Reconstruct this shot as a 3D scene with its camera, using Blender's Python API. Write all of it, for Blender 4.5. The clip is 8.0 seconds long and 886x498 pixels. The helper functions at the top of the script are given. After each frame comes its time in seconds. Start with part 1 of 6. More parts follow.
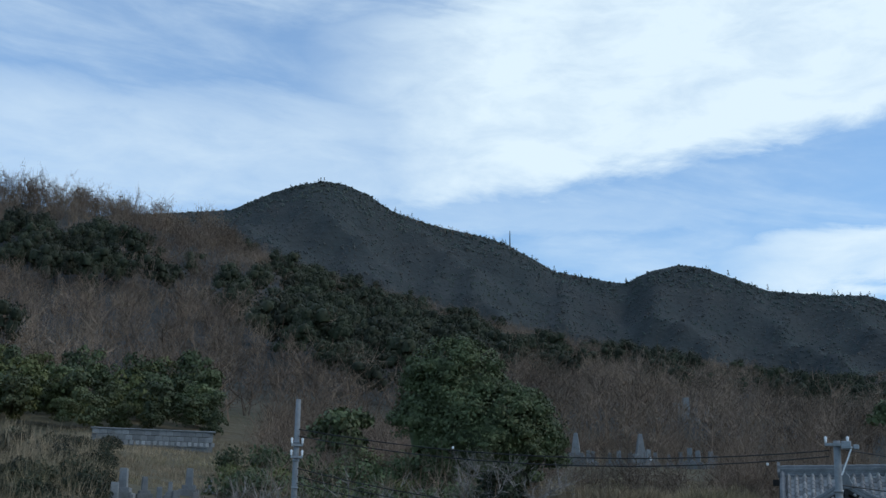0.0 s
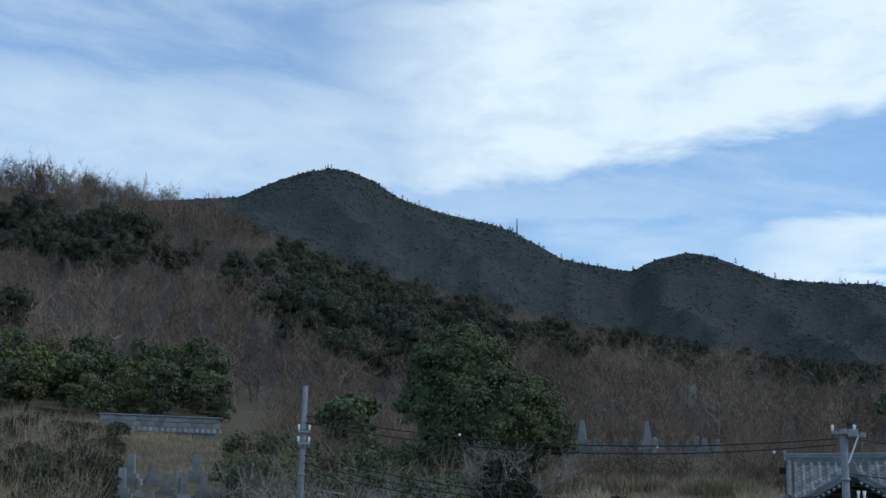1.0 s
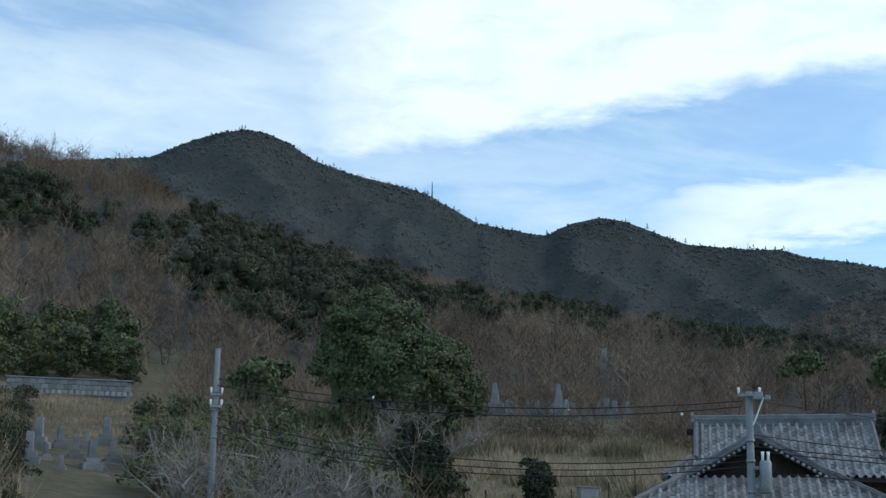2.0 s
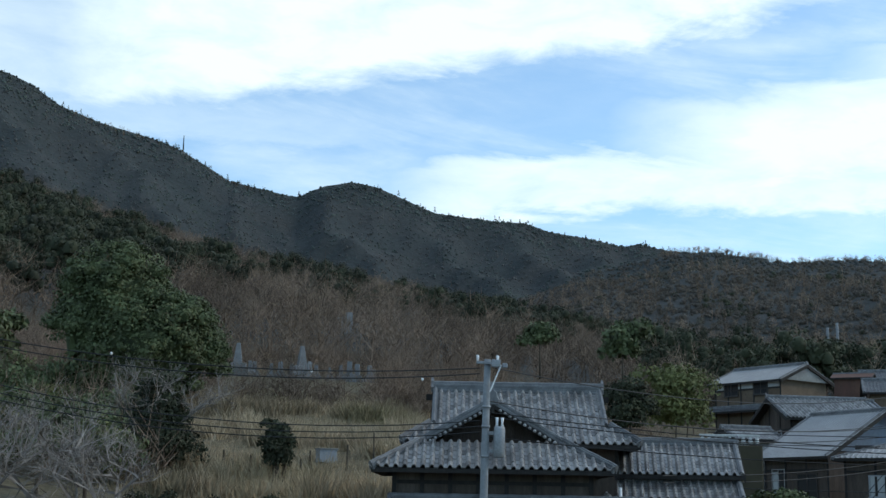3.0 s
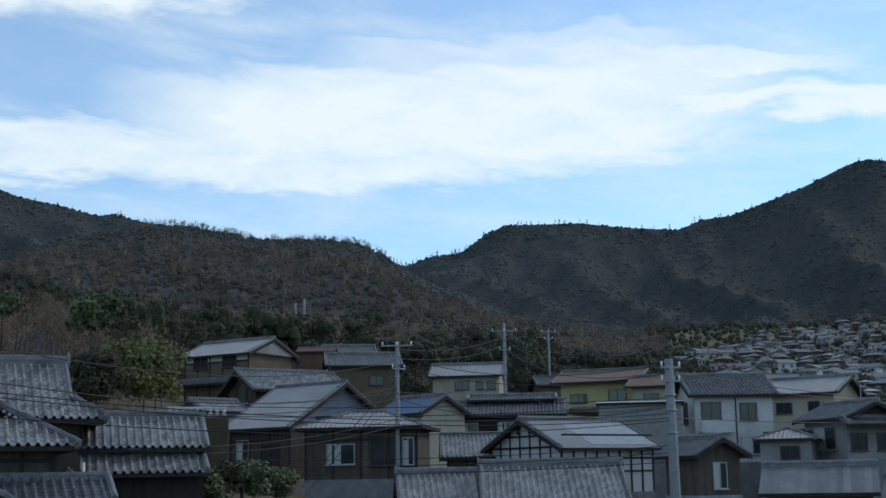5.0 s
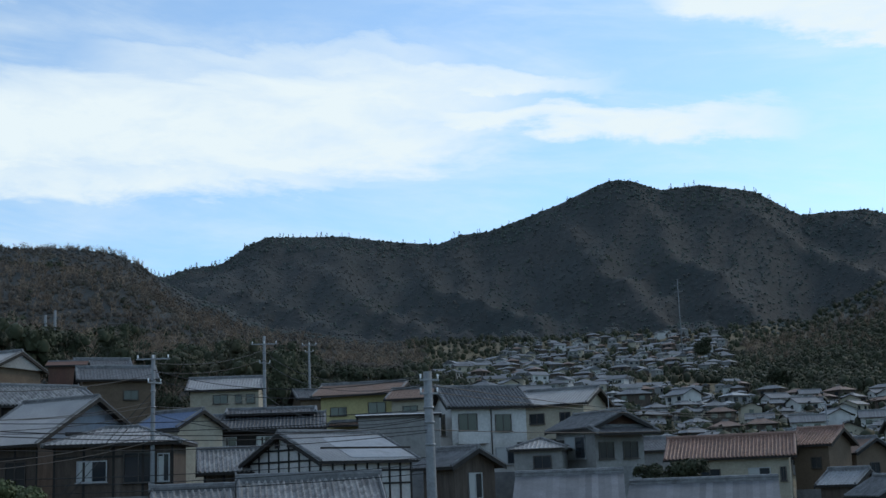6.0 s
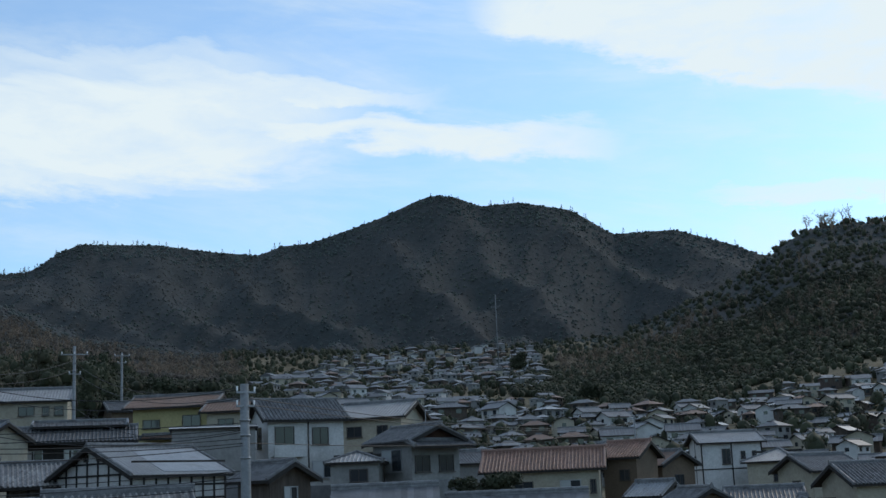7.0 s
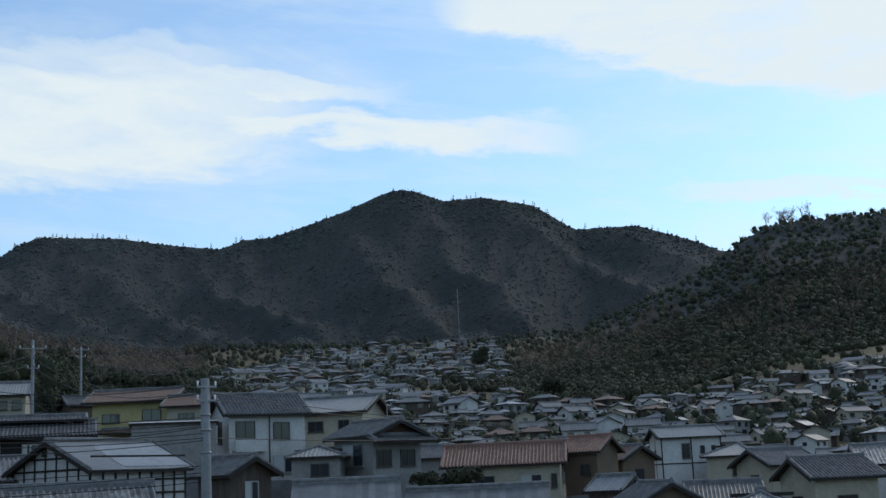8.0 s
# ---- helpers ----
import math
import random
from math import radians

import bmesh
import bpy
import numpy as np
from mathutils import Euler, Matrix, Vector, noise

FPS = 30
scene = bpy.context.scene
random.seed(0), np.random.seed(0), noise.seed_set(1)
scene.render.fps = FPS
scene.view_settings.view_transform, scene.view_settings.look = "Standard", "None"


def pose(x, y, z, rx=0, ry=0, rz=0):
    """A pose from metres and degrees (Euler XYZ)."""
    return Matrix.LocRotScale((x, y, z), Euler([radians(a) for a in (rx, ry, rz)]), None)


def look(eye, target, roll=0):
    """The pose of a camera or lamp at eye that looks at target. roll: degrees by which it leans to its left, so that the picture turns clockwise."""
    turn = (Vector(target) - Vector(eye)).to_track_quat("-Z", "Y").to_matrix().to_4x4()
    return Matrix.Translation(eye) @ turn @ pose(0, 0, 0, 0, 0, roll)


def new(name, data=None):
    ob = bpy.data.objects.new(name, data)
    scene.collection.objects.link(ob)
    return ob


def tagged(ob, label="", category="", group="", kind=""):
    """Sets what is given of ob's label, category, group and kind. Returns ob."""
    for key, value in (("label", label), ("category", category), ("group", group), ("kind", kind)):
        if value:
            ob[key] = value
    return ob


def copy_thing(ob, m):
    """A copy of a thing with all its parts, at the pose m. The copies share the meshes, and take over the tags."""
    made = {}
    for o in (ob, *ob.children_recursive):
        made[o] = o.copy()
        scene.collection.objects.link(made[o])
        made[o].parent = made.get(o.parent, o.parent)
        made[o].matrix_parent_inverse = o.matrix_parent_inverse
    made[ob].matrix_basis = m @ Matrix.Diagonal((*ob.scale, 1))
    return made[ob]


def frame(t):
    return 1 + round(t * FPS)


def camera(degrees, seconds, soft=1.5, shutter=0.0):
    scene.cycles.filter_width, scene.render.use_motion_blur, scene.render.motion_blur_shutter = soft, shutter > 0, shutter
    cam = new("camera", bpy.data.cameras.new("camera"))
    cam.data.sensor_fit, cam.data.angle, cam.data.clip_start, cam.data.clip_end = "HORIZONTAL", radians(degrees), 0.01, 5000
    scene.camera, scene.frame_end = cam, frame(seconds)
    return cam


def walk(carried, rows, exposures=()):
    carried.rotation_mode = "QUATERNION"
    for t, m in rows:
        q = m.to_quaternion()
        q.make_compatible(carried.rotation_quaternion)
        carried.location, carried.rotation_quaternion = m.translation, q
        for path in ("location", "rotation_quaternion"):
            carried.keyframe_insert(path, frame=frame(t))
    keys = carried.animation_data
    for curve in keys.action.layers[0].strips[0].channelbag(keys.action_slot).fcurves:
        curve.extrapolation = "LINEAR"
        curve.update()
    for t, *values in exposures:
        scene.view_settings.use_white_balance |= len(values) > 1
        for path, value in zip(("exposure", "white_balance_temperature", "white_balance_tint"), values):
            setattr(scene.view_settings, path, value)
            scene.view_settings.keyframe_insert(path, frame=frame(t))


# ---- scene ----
cam = camera(38.55, 8.0)
EYE = 5.0
# seconds, degrees turned left, degrees up, lean to the right
ROWS = [
    (0.0, 0.08, 15.11, -0.84),
    (0.5, 0.06, 14.63, -1.13),
    (1.0, 0.40, 14.53, -1.05),
    (1.2, 0.19, 14.44, -0.87),
    (2.3, -6.59, 12.26, -0.55),
    (2.5, -9.09, 11.92, -0.54),
    (3.0, -15.12, 11.39, -1.05),
    (3.5, -20.98, 11.11, -0.80),
    (4.0, -27.03, 10.83, -0.57),
    (4.5, -32.98, 10.34, 0.05),
    (5.0, -38.94, 10.20, 0.93),
    (5.2, -41.12, 10.22, 1.25),
    (6.3, -52.75, 10.62, 2.22),
    (6.5, -54.44, 10.69, 2.21),
    (7.0, -58.11, 10.76, 2.46),
    (7.5, -59.77, 10.57, 2.63),
    (8.0, -59.83, 10.45, 2.52),
]
# seconds, stops, kelvin, tint: the camera opens up and turns less blue as it pans off the bright sky
EXPOSURES = [(0.0, -0.22, 6250, 10), (1.2, -0.22, 6250, 10), (2.3, 0.1, 6700, 7), (3.0, 0.1, 6700, 7), (4.0, -0.06, 6700, 10), (5.2, -0.16, 6700, 11), (6.5, -0.22, 6700, 11), (8.0, -0.28, 6750, 12)]
walk(cam, [(t, pose(0, 0, EYE, 0, 0, yaw) @ pose(0, 0, 0, 90 + up) @ pose(0, 0, 0, 0, 0, -lean)) for t, yaw, up, lean in ROWS], EXPOSURES)
# ---- end of camera ----

# ---- light ----
world = bpy.data.worlds.new("world")
scene.world = world
world.use_nodes = True
SUN_EL, SUN_AZ = 34.0, 100.0      # degrees up, degrees to the right of straight ahead


def sky_world():
    nt = world.node_tree
    nt.nodes.clear()
    N = nt.nodes.new

    def link(a, b):
        nt.links.new(a, b)

    def math_node(op, a, b=None, c=None):
        n = N("ShaderNodeMath")
        n.operation = op
        for i, v in enumerate((a, b, c)):
            if v is None:
                continue
            if isinstance(v, (int, float)):
                n.inputs[i].default_value = v
            else:
                link(v, n.inputs[i])
        return n.outputs[0]

    def smooth(v, lo, hi):
        n = N("ShaderNodeMapRange")
        n.interpolation_type = "SMOOTHSTEP"
        link(v, n.inputs[0])
        n.inputs[1].default_value, n.inputs[2].default_value = lo, hi
        return n.outputs[0]

    def noise_at(vec, scale, detail, rough, dist=0.0):
        n = N("ShaderNodeTexNoise")
        n.inputs["Scale"].default_value = scale
        n.inputs["Detail"].default_value = detail
        n.inputs["Roughness"].default_value = rough
        n.inputs["Distortion"].default_value = dist
        link(vec, n.inputs["Vector"])
        return n.outputs["Fac"]

    sky = N("ShaderNodeTexSky")
    sky.sky_type = "NISHITA"
    sky.sun_disc = False
    sky.sun_elevation = radians(SUN_EL)
    sky.sun_rotation = radians(SUN_AZ)
    sky.air_density, sky.dust_density, sky.ozone_density = 1.0, 0.6, 1.5
    tc = N("ShaderNodeTexCoord")
    sep = N("ShaderNodeSeparateXYZ")
    link(tc.outputs["Generated"], sep.inputs[0])
    x, y, z = sep.outputs
    az = math_node("MULTIPLY", math_node("ARCTAN2", x, y), 57.2958)
    el = math_node("MULTIPLY", math_node("ARCSINE", z), 57.2958)
    # long wind-drawn cirrus: stretched along the bearing, drooping to the right
    comb = N("ShaderNodeCombineXYZ")
    link(math_node("MULTIPLY", az, 0.035), comb.inputs[0])
    link(math_node("MULTIPLY_ADD", az, 0.020, math_node("MULTIPLY", el, 0.17)), comb.inputs[1])
    streak = noise_at(comb.outputs[0], 2.2, 9.0, 0.60, 0.5)
    comb2 = N("ShaderNodeCombineXYZ")
    link(math_node("MULTIPLY", az, 0.11), comb2.inputs[0])
    link(math_node("MULTIPLY", el, 0.30), comb2.inputs[1])
    fine = noise_at(comb2.outputs[0], 2.0, 8.0, 0.62, 0.3)
    wob = math_node("MULTIPLY_ADD", streak, 3.4, math_node("MULTIPLY_ADD", fine, 2.6, -3.0))

    def band(a0, e0, a1, e1, half, soft, lo, hi):
        """A drawn-out bank of cloud from one bearing and height to another; tapers at both ends."""
        k = (e1 - e0) / (a1 - a0)
        mid = math_node("MULTIPLY_ADD", az, k, e0 - k * a0)
        d = math_node("ABSOLUTE", math_node("SUBTRACT", math_node("ADD", el, wob), mid))
        m = math_node("SUBTRACT", 1.0, smooth(d, half, half + soft))
        return math_node("MULTIPLY", m, math_node("MULTIPLY", smooth(az, a0 - lo, a0 + lo), math_node("SUBTRACT", 1.0, smooth(az, a1 - hi, a1 + hi))))

    total = None
    for b in BANKS:
        v = math_node("MULTIPLY", band(*b[:8]), b[8])
        total = v if total is None else math_node("MAXIMUM", total, v)
    veil = math_node("MULTIPLY_ADD", smooth(streak, 0.36, 0.74), 0.34, 0.22)
    elsewhere = math_node("MULTIPLY", smooth(streak, 0.35, 0.75), smooth(el, 22, 45))
    total = math_node("MAXIMUM", math_node("MAXIMUM", total, veil), elsewhere)
    total = math_node("MULTIPLY", total, math_node("MULTIPLY_ADD", fine, 0.95, 0.48))
    total = math_node("MINIMUM", math_node("MAXIMUM", total, 0.0), 1.0)
    total = math_node("MULTIPLY", total, smooth(el, -2.0, 6.0))
    mix = N("ShaderNodeMix")
    mix.data_type = "RGBA"
    link(total, mix.inputs["Factor"])
    tint = N("ShaderNodeMix")
    tint.data_type, tint.blend_type = "RGBA", "MULTIPLY"
    tint.inputs["Factor"].default_value = 1.0
    link(sky.outputs[0], tint.inputs["A"])
    tint.inputs["B"].default_value = SKY_TINT
    link(tint.outputs["Result"], mix.inputs["A"])
    mix.inputs["B"].default_value = CLOUD
    bg = N("ShaderNodeBackground")
    bg.inputs["Strength"].default_value = SKY_STRENGTH
    link(mix.outputs["Result"], bg.inputs["Color"])
    out = N("ShaderNodeOutputWorld")
    link(bg.outputs[0], out.inputs[0])


SKY_STRENGTH = 0.12
SKY_TINT = (0.89, 1.40, 1.74, 1)
CLOUD = (7.5, 8.8, 9.5, 1)
# banks of cloud: bearing and height of both ends, half height, softness, taper at each end, thickness
BANKS = [
    (-60, 17.5, 4, 19.3, 1.3, 3.0, 10, 8, 0.6),
    (-4, 21.2, 36, 27.0, 3.6, 2.4, 8, 7, 1.0),
    (-8, 16.6, 14, 16.4, 0.4, 1.6, 6, 6, 0.45),
    (13, 13.9, 46, 14.6, 0.7, 1.4, 5, 5, 0.9),
    (25, 15.6, 54, 16.7, 1.3, 2.2, 6, 7, 1.0),
    (33, 18.7, 52, 18.9, 0.6, 1.2, 4, 5, 0.65),
    (46, 16.3, 66, 15.2, 0.3, 1.0, 5, 4, 1.0),
    (42, 19.0, 58, 17.6, 0.2, 1.0, 4, 4, 0.85),
    (60, 24.2, 110, 11.0, 3.1, 1.2, 2, 12, 1.0),
    (70, 12.2, 90, 11.2, 0.15, 0.6, 3, 6, 0.8),
]
sky_world()

sun = bpy.data.lights.new("sun", "SUN")
sun.energy, sun.angle, sun.color = 1.0, radians(12), (1.0, 0.88, 0.74)
sun_ob = new("sun", sun)
sun_ob.matrix_world = look((0, 0, 60), (-math.sin(radians(SUN_AZ)) * math.cos(radians(SUN_EL)), -math.cos(radians(SUN_AZ)) * math.cos(radians(SUN_EL)), 60 - math.sin(radians(SUN_EL))))


# ---- materials ----
def material(name, c1, c2, scale=3.0, rough=0.85, bump=0.2, c3=None, fine=8.0, metal=0.0, rand=0.0, island=False, tint=False, stretch=(1, 1, 1), spec=0.3):
    """A mottled surface: two colours at a large and a fine scale, a third in stains, with relief."""
    m = bpy.data.materials.new(name)
    m.use_nodes = True
    nt = m.node_tree
    N, link = nt.nodes.new, nt.links.new
    p = nt.nodes["Principled BSDF"]
    p.inputs["Roughness"].default_value = rough
    p.inputs["Metallic"].default_value = metal
    p.inputs["Specular IOR Level"].default_value = spec
    geo = N("ShaderNodeTexCoord")
    mp = N("ShaderNodeMapping")
    mp.inputs["Scale"].default_value = stretch
    link(geo.outputs["Object"], mp.inputs[0])

    def nz(s, d=5.0):
        n = N("ShaderNodeTexNoise")
        n.inputs["Scale"].default_value = s
        n.inputs["Detail"].default_value = d
        n.inputs["Roughness"].default_value = 0.62
        link(mp.outputs[0], n.inputs["Vector"])
        return n.outputs["Fac"]

    def mixc(f, a, b):
        n = N("ShaderNodeMix")
        n.data_type = "RGBA"
        if isinstance(f, float):
            n.inputs["Factor"].default_value = f
        else:
            link(f, n.inputs["Factor"])
        for k, v in (("A", a), ("B", b)):
            if isinstance(v, tuple):
                n.inputs[k].default_value = (*v, 1)
            else:
                link(v, n.inputs[k])
        return n.outputs["Result"]

    def ramp(v, lo, hi):
        n = N("ShaderNodeMapRange")
        link(v, n.inputs[0])
        n.inputs[1].default_value, n.inputs[2].default_value = lo, hi
        return n.outputs[0]

    big, small = nz(scale), nz(scale * fine, 3.0)
    col = mixc(ramp(big, 0.35, 0.65), c1, c2)
    if c3:
        col = mixc(ramp(nz(scale * 0.37, 6.0), 0.52, 0.72), col, c3)
    f = ramp(small, 0.2, 0.8)
    h = N("ShaderNodeHueSaturation")
    v = N("ShaderNodeMath")
    v.operation = "MULTIPLY_ADD"
    link(f, v.inputs[0])
    v.inputs[1].default_value, v.inputs[2].default_value = 0.4, 0.8
    value = v.outputs[0]
    src = None
    if tint:
        a = N("ShaderNodeAttribute")
        a.attribute_name = "tint"
        src = a.outputs["Fac"]
    elif island:
        g = N("ShaderNodeNewGeometry")
        src = g.outputs["Random Per Island"]
    elif rand:
        o = N("ShaderNodeObjectInfo")
        src = o.outputs["Random"]
    if src is not None:
        k = rand or 0.6
        w = N("ShaderNodeMath")
        w.operation = "MULTIPLY_ADD"
        link(src, w.inputs[0])
        w.inputs[1].default_value, w.inputs[2].default_value = k, 1 - k / 2
        x = N("ShaderNodeMath")
        x.operation = "MULTIPLY"
        link(w.outputs[0], x.inputs[0])
        link(value, x.inputs[1])
        value = x.outputs[0]
    link(value, h.inputs["Value"])
    link(col, h.inputs["Color"])
    link(h.outputs[0], p.inputs["Base Color"])
    if bump:
        b = N("ShaderNodeBump")
        b.inputs["Strength"].default_value = bump
        b.inputs["Distance"].default_value = 0.05
        link(small, b.inputs["Height"])
        link(b.outputs[0], p.inputs["Normal"])
    return m


def glass_dark(name, c):
    m = bpy.data.materials.new(name)
    m.use_nodes = True
    p = m.node_tree.nodes["Principled BSDF"]
    p.inputs["Base Color"].default_value = (*c, 1)
    p.inputs["Roughness"].default_value = 0.08
    p.inputs["Specular IOR Level"].default_value = 0.6
    return m


def ground_material():
    """Bare earth and withered turf; leaf litter and far wood, with distance haze coloured in."""
    m = material("ground", (0.13, 0.105, 0.065), (0.09, 0.08, 0.047), 0.05, 0.95, 0.3, (0.18, 0.145, 0.085), 20)
    nt = m.node_tree
    p = nt.nodes["Principled BSDF"]
    old = p.inputs["Base Color"].links[0].from_socket
    a = nt.nodes.new("ShaderNodeAttribute")
    a.attribute_name = "tint"
    mix = nt.nodes.new("ShaderNodeMix")
    mix.data_type = "RGBA"
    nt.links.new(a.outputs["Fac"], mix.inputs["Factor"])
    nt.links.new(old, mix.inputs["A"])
    tc = nt.nodes.new("ShaderNodeTexCoord")

    def nz(s, d):
        n = nt.nodes.new("ShaderNodeTexNoise")
        n.inputs["Scale"].default_value, n.inputs["Detail"].default_value = s, d
        n.inputs["Roughness"].default_value = 0.65
        nt.links.new(tc.outputs["Object"], n.inputs["Vector"])
        return n.outputs["Fac"]

    def spread(v, lo, hi):
        n = nt.nodes.new("ShaderNodeMapRange")
        nt.links.new(v, n.inputs[0])
        n.inputs[1].default_value, n.inputs[2].default_value = lo, hi
        return n.outputs[0]

    def blend(f, a, b):
        n = nt.nodes.new("ShaderNodeMix")
        n.data_type = "RGBA"
        nt.links.new(f, n.inputs["Factor"])
        for k, v in (("A", a), ("B", b)):
            if isinstance(v, tuple):
                n.inputs[k].default_value = (*v, 1)
            else:
                nt.links.new(v, n.inputs[k])
        return n.outputs["Result"]

    # close-grown wood far off: leafless brown and evergreen stands, mottled crown by crown, haze blue mixed in
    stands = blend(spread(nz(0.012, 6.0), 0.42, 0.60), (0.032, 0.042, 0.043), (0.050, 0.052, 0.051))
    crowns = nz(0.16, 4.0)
    # darker in the hollows of the crown relief
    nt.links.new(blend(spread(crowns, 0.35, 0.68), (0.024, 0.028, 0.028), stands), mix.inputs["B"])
    bump = nt.nodes.new("ShaderNodeBump")
    bump.inputs["Strength"].default_value, bump.inputs["Distance"].default_value = 0.6, 2.5
    nt.links.new(crowns, bump.inputs["Height"])
    nt.links.new(bump.outputs[0], p.inputs["Normal"])
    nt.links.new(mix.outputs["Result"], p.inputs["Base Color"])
    return m


